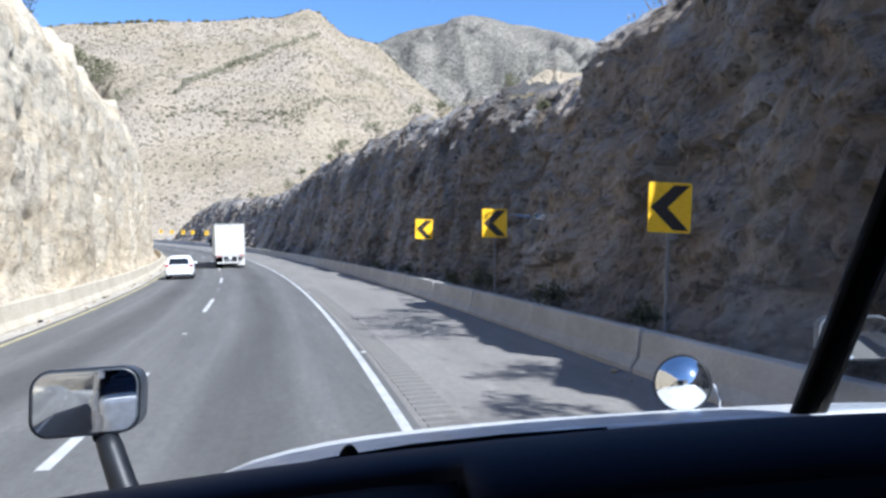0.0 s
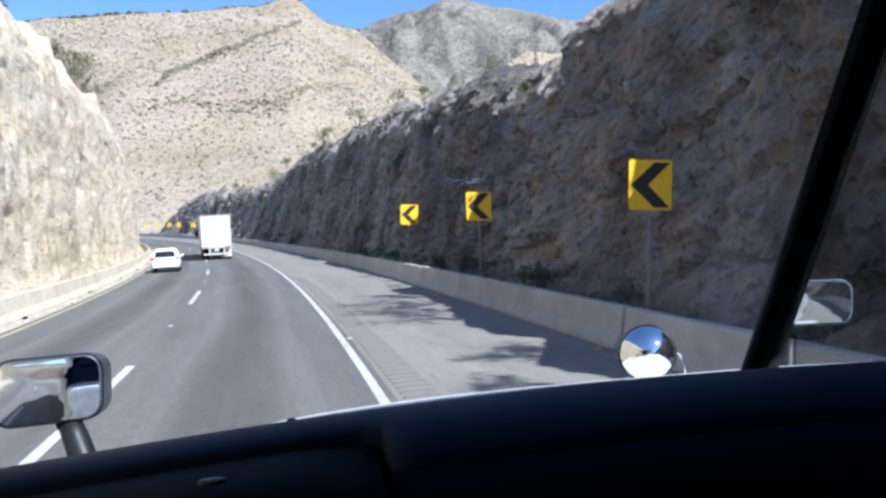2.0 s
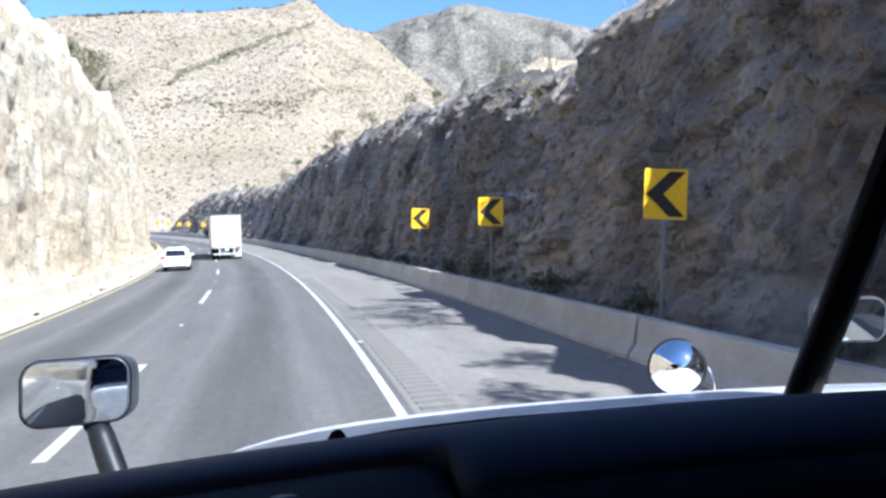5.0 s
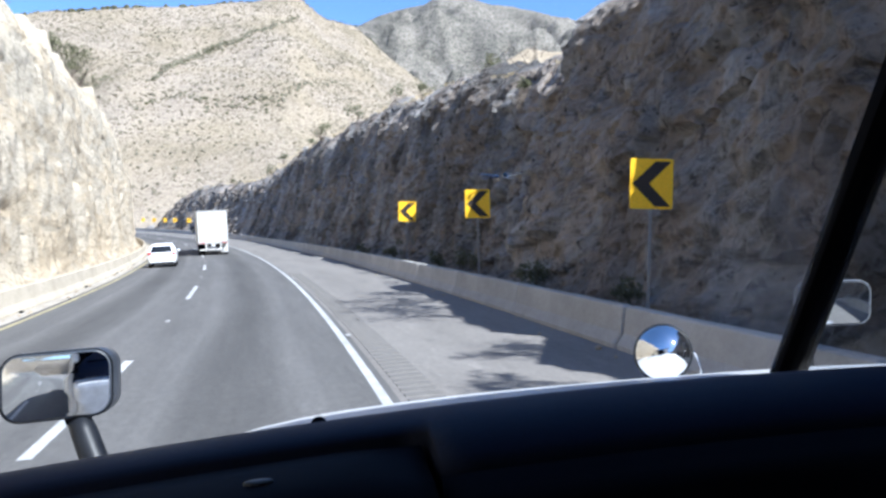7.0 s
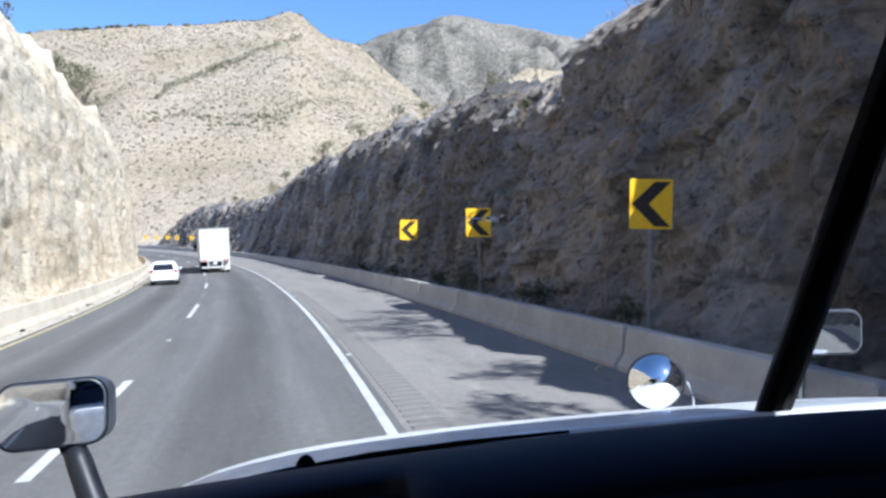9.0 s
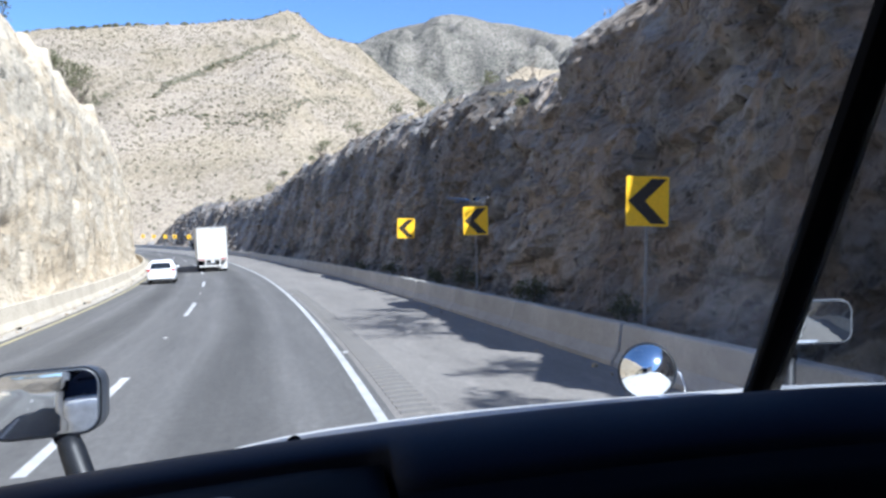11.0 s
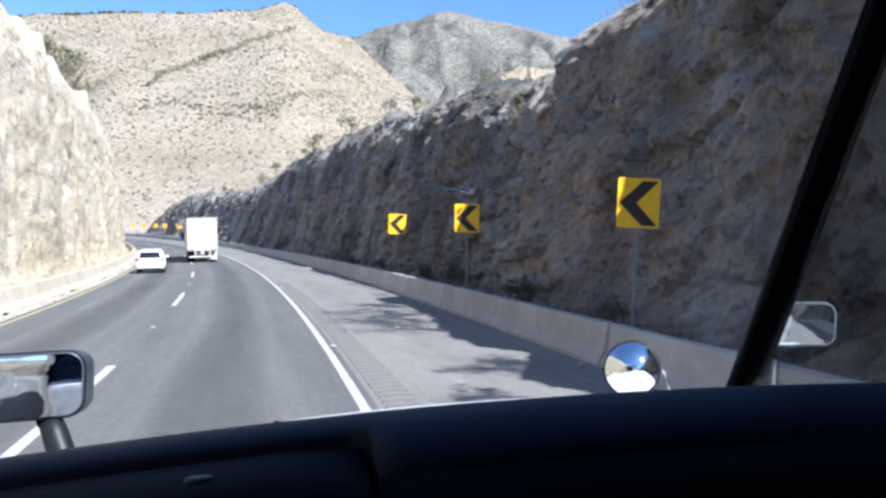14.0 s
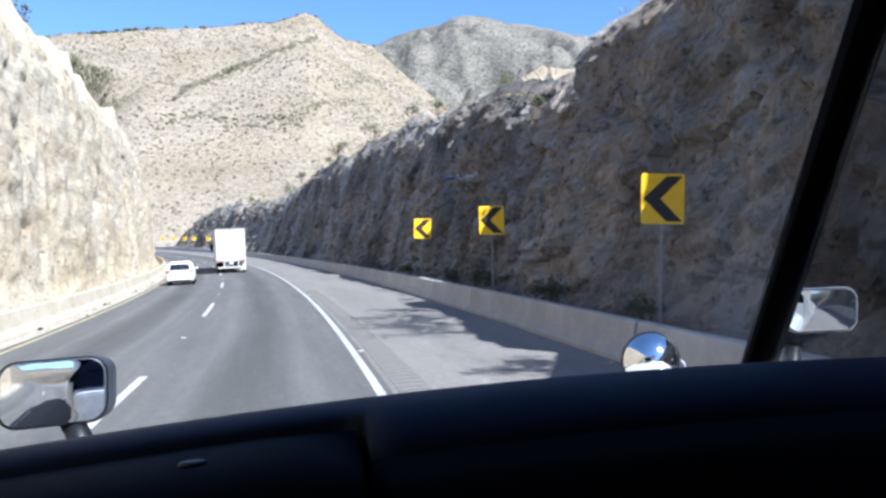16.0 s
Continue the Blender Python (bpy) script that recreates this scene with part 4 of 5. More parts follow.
def hood_mirror(centre, aim, arm, label, size=1.0, lean=1.0, rim_material=BLACK_PLASTIC):
    """A rounded box mirror; aim: the way its glass looks."""
    q = Vector(aim).normalized().to_track_quat("-Y", "Z").to_matrix().to_4x4()
    m = Matrix.Translation(centre) @ q
    w, h = 0.345 * size, 0.225 * size
    bm = bmesh.new()
    secs = []
    for y, k in ((-0.012, 0.985), (-0.004, 1.0), (0.02, 1.0), (0.055, 0.96), (0.085, 0.84), (0.10, 0.62)):
        secs.append([(x * k + (0.55 * y * lean if y > 0 else 0), y * 1.3, z * k) for x, z in rounded(w, h, 0.065 * size, 6)])
    loft(bm, secs)
    shell_ob = cab("hood_mirror", turned(bm, m), GREY_PLASTIC, None, label, True)
    bm = bmesh.new()
    secs = []
    for y, k in ((-0.013, 0.955), (-0.016, 0.965), (-0.016, 0.985), (-0.012, 0.995)):
        secs.append([(x * k, y, z * k) for x, z in rounded(w, h, 0.065 * size, 6)])
    loft(bm, secs, True)
    cab("rim", turned(bm, m), rim_material, shell_ob)
    # slightly bowed glass
    bm = bmesh.new()
    rows = []
    gw, gh = w * 0.92, h * 0.90
    out = rounded(gw, gh, 0.05 * size, 6)
    for k in (0.0, 0.1, 0.2, 0.35, 0.5, 0.65, 0.8, 0.9, 1.0):
        rows.append([(x * max(k, 0.004), -0.027 + 0.20 * ((x * k) ** 2 + (z * k) ** 2) / size, z * max(k, 0.004)) for x, z in out])
    loft(bm, rows, True, False)
    cab("glass", turned(bm, m), MIRROR, shell_ob, "bowed mirror glass", True)
    bm = bmesh.new()
    tube(bm, arm, [r * size for r in (0.036, 0.042, 0.045, 0.047)], 14)
    cab("arm", bm, ARM_GREY, shell_ob, "", True)
    bm = bmesh.new()
    tube(bm, [arm[0], Vector(arm[0]).lerp(Vector(arm[1]), 0.35)], 0.042 * size, 14)
    cab("arm_collar", bm, BLACK_PLASTIC, shell_ob, "", True)


LC = Vector((-0.918, 3.535, 1.717))
hood_mirror(LC, (0.118, -1.0, 0.050), [(-0.857, 3.572, 1.594), (-0.820, 3.544, 1.515), (-0.755, 3.479, 1.371), (-0.634, 3.404, 1.166)], "grey rounded mirror on an arm at the driver's fender", 1.22)
RC = Vector((2.085, 2.92, 1.90))
hood_mirror(RC, (-0.29, -1.0, 0.01), [(1.99, 2.95, 1.79), (1.96, 2.92, 1.70), (1.92, 2.86, 1.60), (1.84, 2.80, 1.45)], "bright-rimmed rounded mirror on an arm at the passenger's fender", 0.78, 0.0, STEEL)


def dome_mirror(centre, aim, r):
    q = Vector(aim).normalized().to_track_quat("-Y", "Z").to_matrix().to_4x4()
    m = Matrix.Translation(centre) @ q
    bm = bmesh.new()
    secs = []
    for k in range(9):
        a = radians(4 + 54 * k / 8)
        rr = r * math.sin(a) / math.sin(radians(58))
        y = -r * 0.62 * (math.cos(a) - math.cos(radians(58))) / (1 - math.cos(radians(58)))
        secs.append([(rr * math.cos(2 * math.pi * j / 36), y, rr * math.sin(2 * math.pi * j / 36)) for j in range(36)])
    loft(bm, secs, True, False)
    dome = cab("dome_mirror", turned(bm, m), MIRROR, None, "round bulging mirror on the bonnet", True)
    bm = bmesh.new()
    pts = [(r * 1.02 * math.cos(2 * math.pi * j / 30), 0.002, r * 1.02 * math.sin(2 * math.pi * j / 30)) for j in range(31)]
    tube(bm, pts, 0.005, 8, False)
    cab("rim", turned(bm, m), ARM_GREY, dome, "thin dark rim", True)
    bm = bmesh.new()
    c = Vector(centre)
    tube(bm, [c + Vector((0.02, 0.02, 0.0)), c + Vector((0.10, 0.03, 0.01)), c + Vector((0.155, 0.03, -0.02)), c + Vector((0.175, 0.02, -0.08)), c + Vector((0.17, 0.0, -0.24))], 0.006, 8)
    cab("bracket", bm, CHROME, dome, "bent chrome bracket", True)


dome_mirror((1.469, 3.123, 1.723), (-0.30, -1.0, 0.26), 0.111)


def wheel(parent, c, r, w, maker):
    bm = bmesh.new()
    secs = []
    for x, k in ((-0.5, 0.62), (-0.5, 0.9), (-0.42, 0.985), (-0.3, 1.0), (0.3, 1.0), (0.42, 0.985), (0.5, 0.9), (0.5, 0.62)):
        secs.append([(c[0] + x * w, c[1] + r * k * math.cos(2 * math.pi * j / 28), c[2] + r * k * math.sin(2 * math.pi * j / 28)) for j in range(28)])
    loft(bm, secs, True)
    tyre = maker("wheel", bm, RUBBER, parent)
    for side in (-1, 1):
        bm = bmesh.new()
        secs = []
        for x, k in ((0.51, 0.60), (0.515, 0.50), (0.44, 0.42), (0.46, 0.18), (0.50, 0.14), (0.50, 0.02)):
            secs.append([(c[0] + side * x * w, c[1] + r * k * math.cos(2 * math.pi * j / 20), c[2] + r * k * math.sin(2 * math.pi * j / 20)) for j in range(20)])
        loft(bm, secs, True)
        maker("rim", bm, CHROME, tyre)


for x, y in ((-0.30, 3.35), (1.60, 3.35), (-0.45, -2.6), (1.25, -2.6)):
    wheel(LORRY, (x, y, 0.51), 0.50, 0.30, lambda n, b, mt, p: cab(n, b, mt, p))
cab("chassis", boxed((0.2, -3.4, 0.55), (1.1, 4.3, 0.94), 0.03), BLACK_PLASTIC)


# the trailer it pulls, seen only in the fender mirrors
HITCHED = thing("semi_trailer", Matrix.Translation(LORRY_BASE), "long dusty white box trailer hitched behind the truck", "trailer")
cab("trailer_box", boxed((-0.66, -17.0, 1.14), (1.80, -3.65, 3.95), 0.03), TRAILER_WHITE, HITCHED)
cab("trailer_rail", boxed((0.1, -16.8, 0.86), (1.0, -3.9, 1.135), 0.02), BLACK_PLASTIC, HITCHED)
for x, top in ((-0.69, 3.96), (1.80, 3.96)):
    cab("side_rail", boxed((x, -17.0, 1.10), (x + 0.028, -3.65, 1.30), 0.006), TRAILER_GREY, HITCHED, "grey lower side rail")
    cab("side_rail", boxed((x, -17.0, 3.80), (x + 0.028, -3.65, top), 0.006), TRAILER_GREY, HITCHED, "grey upper side rail")
for x in (-0.42, 1.52):
    cab("landing_leg", boxed((x - 0.06, -7.1, 0.06), (x + 0.06, -6.95, 0.86), 0.01), TRAILER_GREY, HITCHED)
    for y in (-15.9, -14.6):
        wheel(HITCHED, (x, y, 0.51), 0.50, 0.30, lambda n, b, mt, p: cab(n, b, mt, p))


# ---------------------------------------------------------------- vehicles ahead
def vehicle(name, s, o, turn, label, category):
    p = road(s, o)
    d = road(s + 1, o) - road(s - 1, o)
    m = Matrix.Translation(p) @ d.to_track_quat("Y", "Z").to_matrix().to_4x4() @ pose(0, 0, 0, 0, -math.degrees(BANK), turn)
    return thing(name, m, label, category)


def box_truck(s, o):
    """Tractor with a white box trailer; its origin is on the road under the rear doors."""
    t = vehicle("trailer_truck", s, o, 0, "tractor and dusty white box trailer seen from behind in the lane", "truck")
    w, z0, z1, ln = 2.55, 1.12, 3.95, 13.5
    part("trailer_box", boxed((-w / 2, 0.03, z0), (w / 2, ln, z1), 0.03), TRAILER_WHITE, t)
    for x in (-0.64, 0.64):
        door = part("rear_door", boxed((x - 0.585, -0.02, z0 + 0.13), (x + 0.585, 0.026, z1 - 0.16), 0.012), TRAILER_WHITE, t, "white ribbed rear door")
        for dx in (-0.30, 0.32):
            part("lock_bar", tube(bmesh.new(), [(x + dx, -0.045, z0 + 0.16), (x + dx, -0.045, z1 - 0.18)], 0.019, 8), TRAILER_GREY, door)
        for z in (z0 + 0.5, z0 + 1.35, z0 + 2.2):
            part("hinge", boxed((x - 0.58 if x < 0 else x + 0.50, -0.05, z - 0.05), (x - 0.50 if x < 0 else x + 0.58, -0.018, z + 0.05), 0.008), STEEL, door)
    for lo, hi in (((-w / 2, -0.03, z1 - 0.13), (w / 2, 0.025, z1)), ((-w / 2, -0.03, z0 - 0.10), (w / 2, 0.025, z0 + 0.11)),
                   ((-w / 2, -0.03, z0 + 0.115), (-w / 2 + 0.06, 0.025, z1 - 0.135)), ((w / 2 - 0.06, -0.03, z0 + 0.115), (w / 2, 0.025, z1 - 0.135))):
        part("door_frame", boxed(lo, hi, 0.01), TRAILER_GREY, t)
    for x in (-1.1, -0.95, -0.8, 0.8, 0.95, 1.1):
        part("tail_lamp", boxed((x - 0.055, -0.05, z0 - 0.06), (x + 0.055, -0.032, z0 + 0.04), 0.01), RED_LENS, t)
    for x in (-0.62, 0.62):
        part("guard_post", boxed((x - 0.05, 0.02, 0.55), (x + 0.05, 0.12, z0 - 0.1), 0.01), TRAILER_WHITE, t)
    part("guard_bar", boxed((-1.15, -0.02, 0.45), (1.15, 0.10, 0.57), 0.015), TRAILER_WHITE, t, "white underride guard bar")
    part("plate", boxed((-0.15, -0.034, z0 - 0.30), (0.15, -0.02, z0 - 0.14), 0.004), WHITE_PAINT, t)
    for x in (-0.95, 0.95):
        part("mud_flap", boxed((x - 0.3, 0.62, 0.22), (x + 0.3, 0.64, 1.0), 0.004), TRAILER_WHITE if x > 0 else BLACK_PLASTIC, t)
        for y in (1.35, 2.65):
            for dx in (-0.17, 0.17):
                wheel(t, (x + dx, y, 0.5), 0.5, 0.27, part)
    part("trailer_rail", boxed((-0.5, 0.3, 0.85), (0.5, ln - 0.5, 1.11), 0.02), BLACK_PLASTIC, t)
    cabp = part("tractor_cab", boxed((-1.2, ln + 0.9, 0.9), (1.2, ln + 3.4, 3.3), 0.12, 3), WHITE_PAINT, t)
    part("tractor_bonnet", boxed((-1.0, ln + 3.4, 0.8), (1.0, ln + 5.3, 2.0), 0.15, 3), WHITE_PAINT, t)
    part("tractor_frame", boxed((-0.45, ln - 1.5, 0.7), (0.45, ln + 5.0, 0.95), 0.02), BLACK_PLASTIC, t)
    for x in (-0.95, 0.95):
        for y in (ln - 1.2, ln + 0.1, ln + 4.4):
            wheel(t, (x, y, 0.5), 0.5, 0.32, part)
    for x in (-1.45, 1.45):
        part("side_mirror", boxed((x - 0.12, ln + 3.1, 1.9), (x + 0.12, ln + 3.2, 2.6), 0.03), BLACK_PLASTIC, cabp)
    return t


box_truck(76.0, -1.7)


def hatchback(s, o):
    """A white people carrier; its origin is on the road under the tail."""
    c = vehicle("car", s, o, 0, "white hatchback car seen from behind in the inner lane", "car")
    # sections from tail to nose: y, half width at sill, shoulder, roof; heights of sill, shoulder, roof
    rows = [(0.00, 0.70, 0.74, 0.70, 0.42, 0.62, 0.70), (0.06, 0.84, 0.86, 0.74, 0.30, 0.78, 1.02), (0.25, 0.88, 0.90, 0.68, 0.26, 0.95, 1.42), (0.60, 0.89, 0.91, 0.64, 0.25, 0.98, 1.56),
            (1.4, 0.89, 0.91, 0.64, 0.25, 0.98, 1.60), (2.3, 0.89, 0.91, 0.64, 0.25, 0.97, 1.57), (2.9, 0.89, 0.90, 0.66, 0.25, 0.96, 1.40), (3.45, 0.88, 0.89, 0.80, 0.25, 0.92, 1.02), (4.1, 0.84, 0.85, 0.72, 0.26, 0.78, 0.88), (4.45, 0.70, 0.74, 0.55, 0.32, 0.60, 0.70)]
    bm = bmesh.new()
    secs = []
    for y, a, b, r, z0, z1, z2 in rows:
        secs.append([(-a, y, z0), (-b, y, (z0 + z1) / 2), (-b * 0.985, y, z1), (-(b + r) / 2 - 0.02, y, z1 + (z2 - z1) * 0.55), (-r, y, z2 - 0.04), (-r * 0.6, y, z2), (r * 0.6, y, z2), (r, y, z2 - 0.04),
                     ((b + r) / 2 + 0.02, y, z1 + (z2 - z1) * 0.55), (b * 0.985, y, z1), (b, y, (z0 + z1) / 2), (a, y, z0)])
    loft(bm, secs)
    part("body", bm, WHITE_PAINT, c, "white painted body", True)
    bm = bmesh.new()
    loft(bm, [[(-0.68, 0.10, 1.02), (0.68, 0.10, 1.02), (0.58, 0.29, 1.42), (-0.58, 0.29, 1.42)], [(-0.68, 0.030, 1.02), (0.68, 0.030, 1.02), (0.58, 0.212, 1.42), (-0.58, 0.212, 1.42)]])
    part("rear_window", bm, DARK_GLASS, c)
    for sx in (-1, 1):
        bm = bmesh.new()
        secs = []
        for y, zb, zt in ((0.55, 1.03, 1.40), (1.4, 1.02, 1.46), (2.3, 1.01, 1.43), (3.0, 1.0, 1.20)):
            secs.append([(sx * (0.895 - (zb - 0.98) * 0.2), y, zb), (sx * (0.80 - (zt - 1.2) * 0.40), y, zt), (sx * (0.78 - (zt - 1.2) * 0.40), y, zt), (sx * 0.85, y, zb)])
        loft(bm, secs)
        part("side_window", bm, DARK_GLASS, c)
        part("tail_lamp", boxed((sx * 0.76 - 0.11, -0.015, 0.86), (sx * 0.76 + 0.11, 0.12, 1.01), 0.03), RED_LENS, c)
        part("wing_mirror", boxed((sx * 1.0 - 0.09, 2.75, 0.98), (sx * 1.0 + 0.09, 2.88, 1.12), 0.04), WHITE_PAINT, c)
        for y in (0.85, 3.6):
            wheel(c, (sx * 0.80, y, 0.32), 0.32, 0.2, part)
    part("rear_bumper", boxed((-0.80, -0.05, 0.34), (0.80, 0.12, 0.58), 0.06, 3), WHITE_PAINT, c)
    part("bumper_skirt", boxed((-0.70, -0.03, 0.24), (0.70, 0.10, 0.335), 0.02), BLACK_PLASTIC, c)
    part("plate", boxed((-0.16, -0.062, 0.62), (0.16, 0.0, 0.72), 0.006), STEEL, c)
    bm = bmesh.new()
    tube(bm, [(-0.2, 1.0, 1.60), (-0.2, 0.75, 1.64)], [0.01, 0.006], 6)
    part("aerial", bm, BLACK_PLASTIC, c)
    return c


hatchback(58.0, -5.4)


# ---------------------------------------------------------------- plants
def leaf_cloud(rng, centre, size, count, leaf):
    """Many small leaf blades in an uneven clump."""
    verts, faces = [], []
    lumps = [Vector((rng.gauss(0, 0.42), rng.gauss(0, 0.42), rng.gauss(0.1, 0.3))) for _ in range(9)]
    for _ in range(count):
        l = rng.choice(lumps)
        d = Vector((rng.gauss(0, 1), rng.gauss(0, 1), rng.gauss(0, 1))).normalized() * rng.random() ** 0.5 * 0.42
        p = Vector(centre) + (l + d) * size
        a = Vector((rng.gauss(0, 1), rng.gauss(0, 1), rng.gauss(0, 1))).normalized()
        b = a.orthogonal().normalized()
        s = leaf * rng.uniform(0.6, 1.4)
        k = len(verts)
        verts += [p - a * s, p + b * s * 0.5, p + a * s, p - b * s * 0.5]
        faces.append((k, k + 1, k + 2, k + 3))
    return verts, faces


def bush(s, o, h, size, seed, leaves=420, label="", leaf=0.09, spread=0.5):
    rng = random.Random(seed)
    base = road(s, o, h)
    b = thing("bush", Matrix.Translation(base), label or "dusty olive bush on the rim of the cutting", "bush", "rim bushes")
    bm = bmesh.new()
    for i in range(7):
        a = rng.uniform(0, 2 * math.pi)
        pts = [Vector((0, 0, -0.35))]
        d = Vector((math.cos(a) * spread, math.sin(a) * spread, 1)).normalized()
        for j in range(4):
            d = (d + Vector((rng.gauss(0, 0.25), rng.gauss(0, 0.25), rng.gauss(0, 0.12)))).normalized()
            pts.append(pts[-1] + d * size * 0.34)
        tube(bm, pts, [0.045 * size ** 0.5, 0.035 * size ** 0.5, 0.022, 0.014, 0.006], 5)
        for j in range(4):
            p = pts[rng.randrange(2, 5)]
            e = Vector((rng.gauss(0, 1), rng.gauss(0, 1), rng.uniform(0, 1))).normalized()
            tube(bm, [p, p + e * size * 0.22, p + (e + Vector((0, 0, 0.3))).normalized() * size * 0.4], [0.014, 0.009, 0.004], 4)
    part("branches", bm, TWIG, b)
    if leaves:
        vs, fs = leaf_cloud(rng, (0, 0, size * 0.75), size * 0.72, leaves, leaf)
        ob = new("foliage", mesh_of("foliage", vs, fs, LEAF))
        ob.parent = b
    return b


def rim(side, s):
    return float(table(CREST_R if side > 0 else CREST_L, s))


# the first seven stand out of view, added to dapple the shoulder's shadow
for i, (s, do, size, lv) in enumerate(((-4, 0.6, 1.4, 300), (1.5, 0.2, 1.5, 320), (4.5, 0.8, 1.4, 340), (11.4, 0.2, 1.9, 380), (13.2, 0.5, 1.6, 400), (15.6, 0.2, 2.1, 360), (18.2, 0.6, 1.8, 260),
                                       (23.0, 1.6, 1.2, 120), (34, 2.2, 1.3, 0), (39, 1.6, 1.0, 160), (52, 1.4, 0.9, 180), (58.5, 1.0, 1.1, 200), (73.5, 0.6, 1.2, 320), (90.5, 0.5, 1.4, 420),
                                       (101, 1.2, 0.9, 240), (118, 0.8, 1.0, 260), (138.5, 3.0, 1.9, 420), (160, 1.2, 0.9, 200))):
    bush(s, 9.4 + 0.24 * (rim(1, s) - 8.8) + do, rim(1, s) - 0.05, size, 40 + i, lv, "leafless grey thorn bush on the rim" if lv == 0 else "dusty olive bush on the rim of the cutting")
for i, (s, do, size, lv) in enumerate(((61, 0.5, 1.9, 620), (65.5, 0.6, 2.1, 560), (58, 0.9, 1.5, 240), (68, 0.7, 1.5, 0), (72, 0.6, 1.9, 260), (76, 0.8, 1.4, 0), (45, 1.6, 1.2, 300), (38, 1.4, 1.0, 0))):
    bush(s, -(10.9 + do), rim(-1, s) + 0.1, size, 80 + i, lv, "grey half-bare bush on the sunlit rim" if lv < 300 else "dense olive bush on the sunlit rim")


for i, (s, o, h, size) in enumerate(((11.2, 9.0, 6.4, 0.7), (12.6, 9.2, 7.2, 0.8), (14.4, 9.1, 6.8, 0.6), (17.2, 9.3, 7.4, 0.6), (28.5, 9.2, 6.6, 0.5))):
    bush(s, o, h, size, 140 + i, 260, "small dusty bush rooted in the rock face", 0.06)


for i, (s, o, size) in enumerate(((15.2, 6.75, 0.55), (20.6, 6.7, 0.7), (27.8, 6.75, 0.8), (32.0, 6.7, 0.6), (41.5, 6.75, 0.75), (50, 6.7, 0.6))):
    bush(s, o, 0.25, size, 170 + i, 340, "low dusty bush behind the concrete barrier", 0.06)


def scrub():
    """Low shrubs all over the hills, denser along the ledges."""
    rng = np.random.default_rng(5)
    az = np.concatenate([rng.uniform(-24, 14, 26000), rng.uniform(-40, 30, 1500)])
    rr = 236 + (480 - 236) * rng.random(len(az)) ** 0.8
    # shrubs grown thick along two ledges: bearing and distance of their bends
    def ledge(bends, n, wide):
        u = rng.uniform(0, len(bends) - 1, n)
        k = np.arange(len(bends))
        return np.interp(u, k, [p[0] for p in bends]) + rng.normal(0, 0.12, n), np.interp(u, k, [p[1] for p in bends]) + rng.normal(0, wide, n)

    lines = [ledge(((-8.6, 311), (-7.6, 322), (-6.3, 339), (-5.1, 344.5), (-3.2, 350), (-1.4, 370), (0.9, 405)), 620, 1.5),
             ledge(((-9.9, 292), (-7.6, 302), (-5.1, 289), (-2.8, 285), (-0.6, 285), (0.9, 296), (4.0, 343)), 240, 2.2)]
    on_ledge = sum(len(l[0]) for l in lines)
    ridge_az = rng.uniform(-22, 6, 150)
    ridge_r = 430 + 40 * np.sin(np.radians(ridge_az * 4)) + 15 * np.sin(np.radians(ridge_az * 11))
    az = np.concatenate([az] + [l[0] for l in lines] + [ridge_az])
    rr = np.concatenate([rr] + [l[1] for l in lines] + [ridge_r])
    size = 0.16 + 0.38 * rng.random(len(az)) ** 3
    size[-150:] = np.where(ridge_az < -3, 0.30 + 1.1 * rng.random(150) ** 2, 0.25 + 0.6 * rng.random(150) ** 2)
    size[-150 - on_ledge:-150] = 0.28 + 0.42 * rng.random(on_ledge)
    x, y = rr * np.sin(np.radians(az)), rr * np.cos(np.radians(az))
    z = land(x, y)
    ico = bmesh.new()
    bmesh.ops.create_icosphere(ico, subdivisions=1, radius=1)
    iv = np.array([v.co[:] for v in ico.verts])
    ico.verts.index_update()
    fi = np.array([[v.index for v in f.verts] for f in ico.faces])
    ico.free()
    n = len(az)
    jit = 1 + rng.uniform(-0.38, 0.38, (n, len(iv), 1))
    V = iv[None] * jit * size[:, None, None] * np.array([1.15, 1.15, 0.85]) + np.stack([x, y, z + size * 0.2], -1)[:, None, :]
    F = fi[None] + (np.arange(n) * len(iv))[:, None, None]
    kinds = np.repeat((np.arange(n) >= n - 150) | ((np.arange(n) >= n - 150 - on_ledge) & (np.arange(n) % 4 < 1)), len(fi)).astype(int)
    me = mesh_of("scrub", V.reshape(-1, 3), F.reshape(-1, 3), SCRUB, False, [SCRUB, LEAF], kinds)
    tagged(new("scrub", me), "grey-green desert scrub dotted over the dry hills", "scrub", kind="stuff")


scrub()


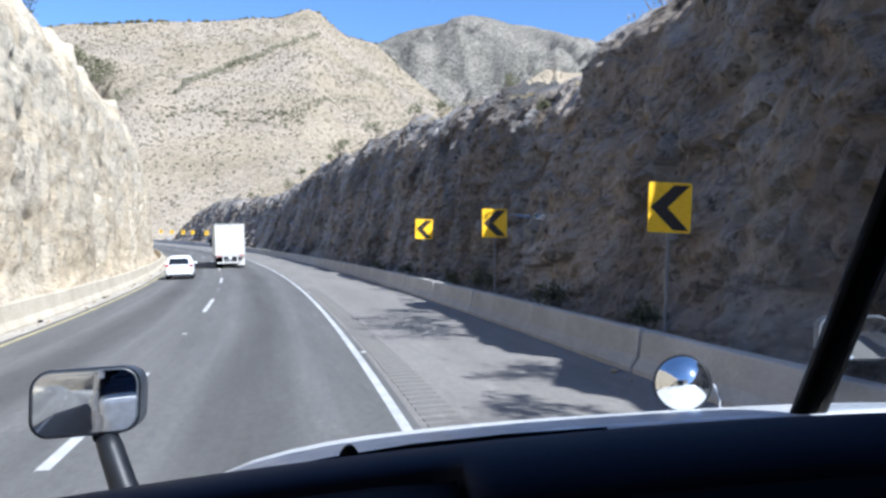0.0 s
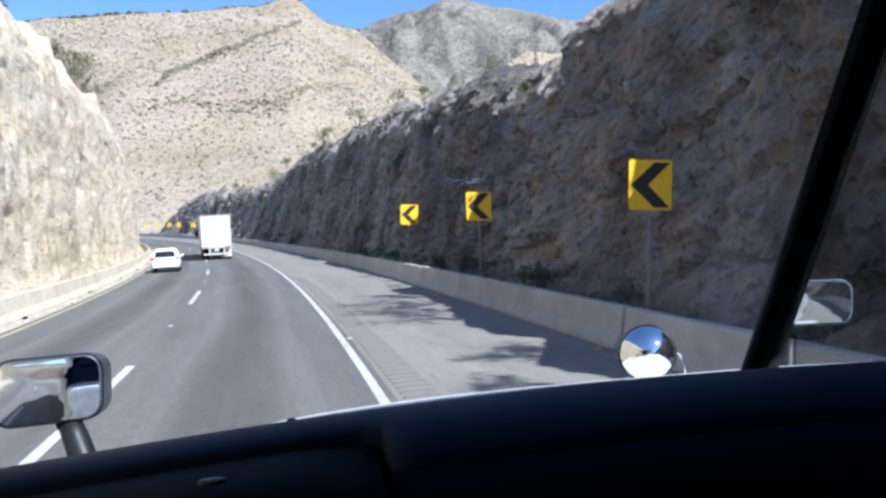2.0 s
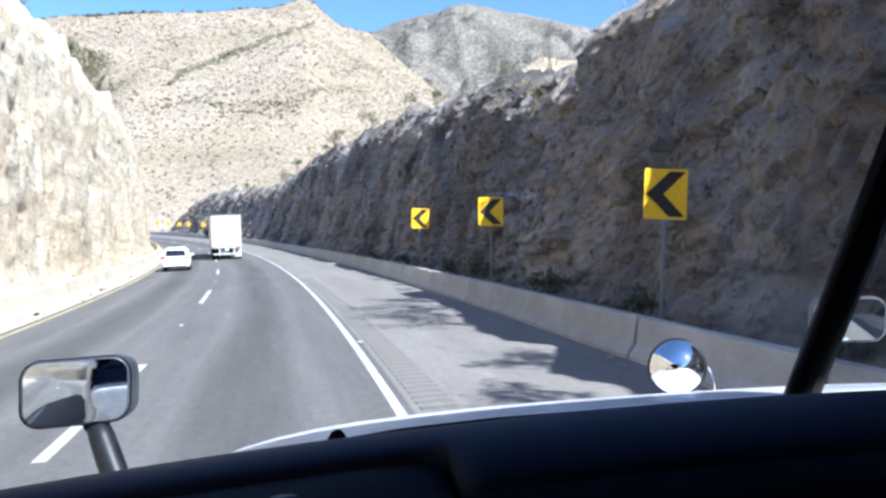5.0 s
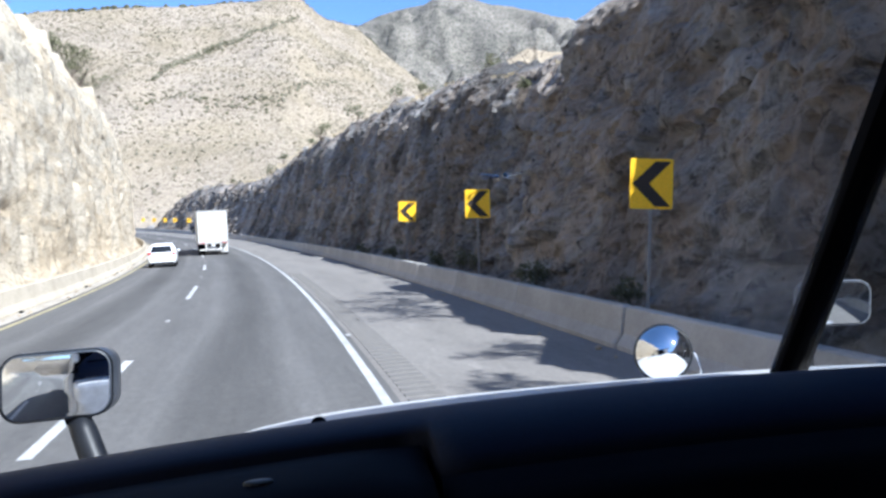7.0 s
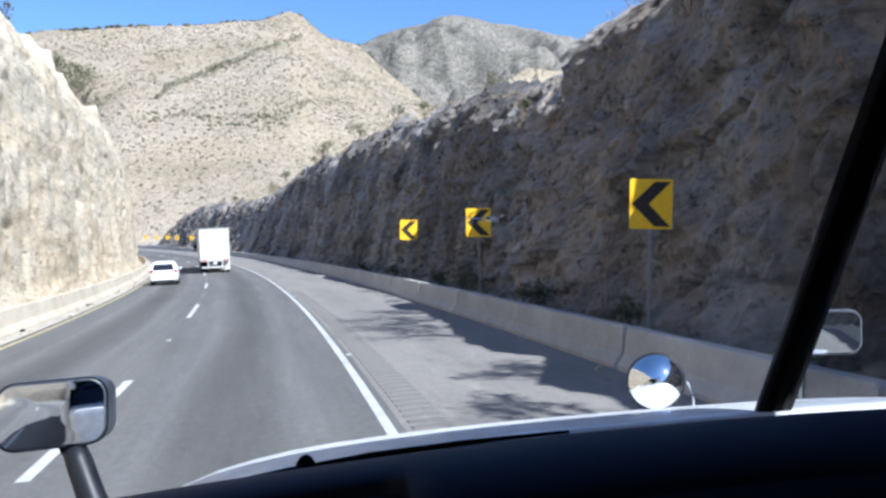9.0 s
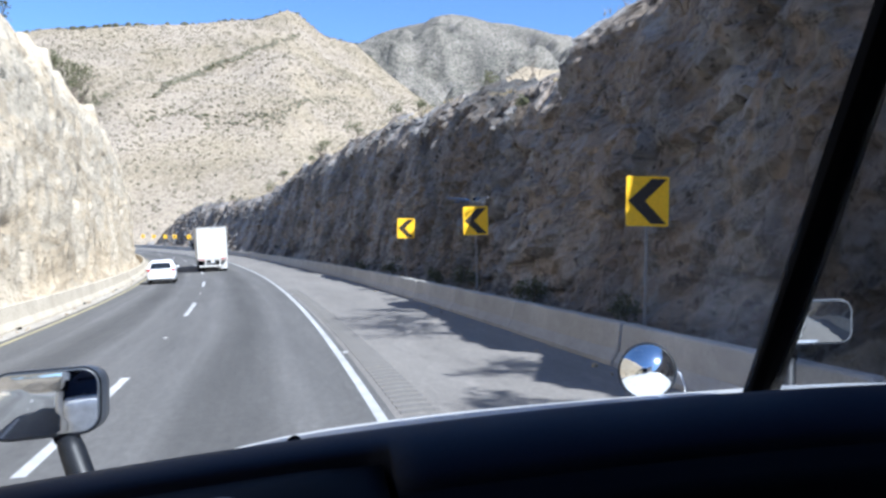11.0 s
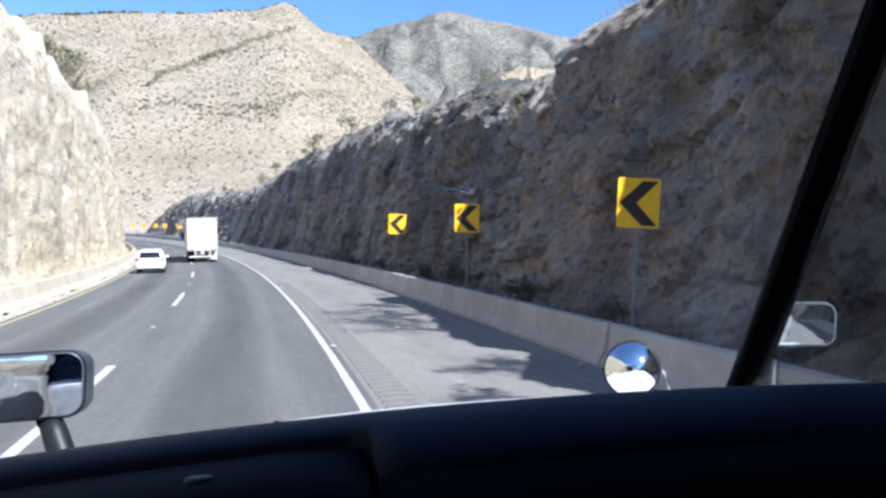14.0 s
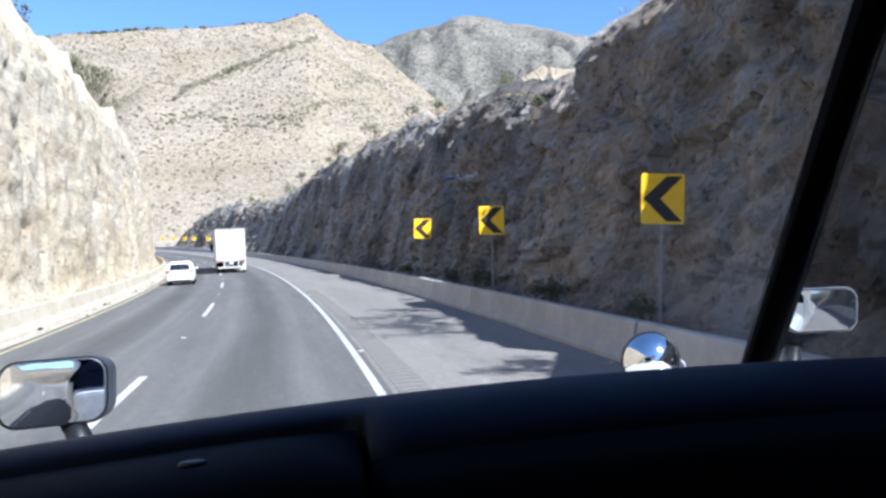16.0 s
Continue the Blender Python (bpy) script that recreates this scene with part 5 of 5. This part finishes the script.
def dry_grass():
    """Straw tufts at the foot of the faces and on their rims."""
    rng = random.Random(11)
    verts, faces = [], []
    spots = []
    for _ in range(620):
        s = rng.uniform(16, 105)
        spots.append((road(s, -(8.55 + 0.75 * rng.random() ** 1.5), 0.0), rng.uniform(0.2, 0.5)))
    for _ in range(900):
        s = rng.uniform(14, 190)
        spots.append((road(s, 9.7 + 0.24 * (rim(1, s) - 8.8) + 3.2 * rng.random(), rim(1, s) - 0.15), rng.uniform(0.1, 0.26)))
    for _ in range(160):
        s = rng.uniform(8, 120)
        spots.append((road(s, 6.5 + 0.4 * rng.random(), 0.0), rng.uniform(0.15, 0.4)))
    for p, h in spots:
        for _ in range(7):
            a = rng.uniform(0, 2 * math.pi)
            lean = rng.uniform(0.1, 0.6)
            d = Vector((math.cos(a) * lean, math.sin(a) * lean, 1)) * h * rng.uniform(0.6, 1.1)
            w = Vector((-math.sin(a), math.cos(a), 0)) * 0.022
            k = len(verts)
            o = p + Vector((rng.gauss(0, 0.12), rng.gauss(0, 0.12), -0.05))
            verts += [o - w, o + w, o + d]
            faces.append((k, k + 1, k + 2))
    tagged(new("dry_grass", mesh_of("dry_grass", verts, faces, STRAW)), "straw-coloured dry grass tufts along rock and barrier", "grass", kind="stuff")


dry_grass()


def rubble():
    """Fallen stones along the foot of both faces and on the gutter."""
    rng = np.random.default_rng(21)
    spots = []
    for lo, hi, n, big in ((-8.9, -8.45, 260, 0.11), (-7.7, -7.3, 110, 0.06), (6.25, 6.9, 420, 0.13), (4.9, 5.5, 60, 0.035)):
        for s, k, z in zip(rng.uniform(4, 120, n), rng.random(n), rng.random(n)):
            spots.append((s, lo + (hi - lo) * k, 0.02 + big * z ** 3))
    ico = bmesh.new()
    bmesh.ops.create_icosphere(ico, subdivisions=1, radius=1)
    iv = np.array([v.co[:] for v in ico.verts])
    ico.verts.index_update()
    fi = np.array([[v.index for v in f.verts] for f in ico.faces])
    ico.free()
    V, F = [], []
    for i, (s, o, r) in enumerate(spots):
        p = road(s, o, 0.03 if o < -8.2 or o > 6 else 0.012)
        lift = (0.25 if o < -8.2 else 0.03 if o > 6 else 0.0) + r * 0.35
        V.append(iv * (1 + rng.uniform(-0.35, 0.25, (len(iv), 1))) * r * np.array([1.2, 1.0, 0.75]) + np.array([p.x, p.y, p.z + lift]))
        F.append(fi + i * len(iv))
    tagged(new("rubble", mesh_of("rubble", np.vstack(V), np.vstack(F), DIRT)), "small fallen stones along gutter and barrier", "stones", kind="stuff")


rubble()

# ---------------------------------------------------------------- road studs and drain slots
bm = bmesh.new()
box(bm, (-0.06, -0.06, -0.004), (0.06, 0.06, 0.022), 0.012, 1)
stud_mesh = bpy.data.meshes.new("road_stud")
bm.to_mesh(stud_mesh)
bm.free()
stud_mesh.materials.append(WHITE_LINE)
for i in range(-2, 9):
    for o, ds in ((DIVIDE, 13.6), (EDGE + 0.16, 8.0)):
        s = 9.4 + 20.9 * i + ds
        ob = new("road_stud", stud_mesh)
        d = road(s + 0.5, o) - road(s - 0.5, o)
        ob.matrix_world = Matrix.Translation(road(s, o, 0.003)) @ d.to_track_quat("Y", "Z").to_matrix().to_4x4() @ pose(0, 0, 0, 0, -math.degrees(BANK), 0)
        tagged(ob, "small white reflective stud set in the asphalt", "road stud", "road studs")
for i in range(8):
    s = 17.0 + 12.0 * i
    ob = part("drain_slot", boxed((-0.05, -0.16, -0.02), (0.05, 0.16, 0.05), 0.008), BLACK_PLASTIC, gutter)
    d = road(s + 0.5, -7.72) - road(s - 0.5, -7.72)
    ob.matrix_world = Matrix.Translation(road(s, -7.72, 0.02)) @ d.to_track_quat("Y", "Z").to_matrix().to_4x4()

# ---------------------------------------------------------------- rumble grooves beside the edge line
bm = bmesh.new()
box(bm, (-0.25, -0.085, -0.010), (0.25, 0.085, 0.010), 0.006, 1)
groove_mesh = bpy.data.meshes.new("rumble_bar")
bm.to_mesh(groove_mesh)
bm.free()
groove_mesh.materials.append(RUMBLE)
for i in range(110):
    s = 3.0 + 0.36 * i
    ob = new("rumble_bar", groove_mesh)
    ob.parent = shoulder
    d = road(s + 0.5, 1.78) - road(s - 0.5, 1.78)
    ob.matrix_world = Matrix.Translation(road(s, 1.86, 0.004)) @ d.to_track_quat("Y", "Z").to_matrix().to_4x4() @ pose(0, 0, 0, 0, -math.degrees(BANK), 0)
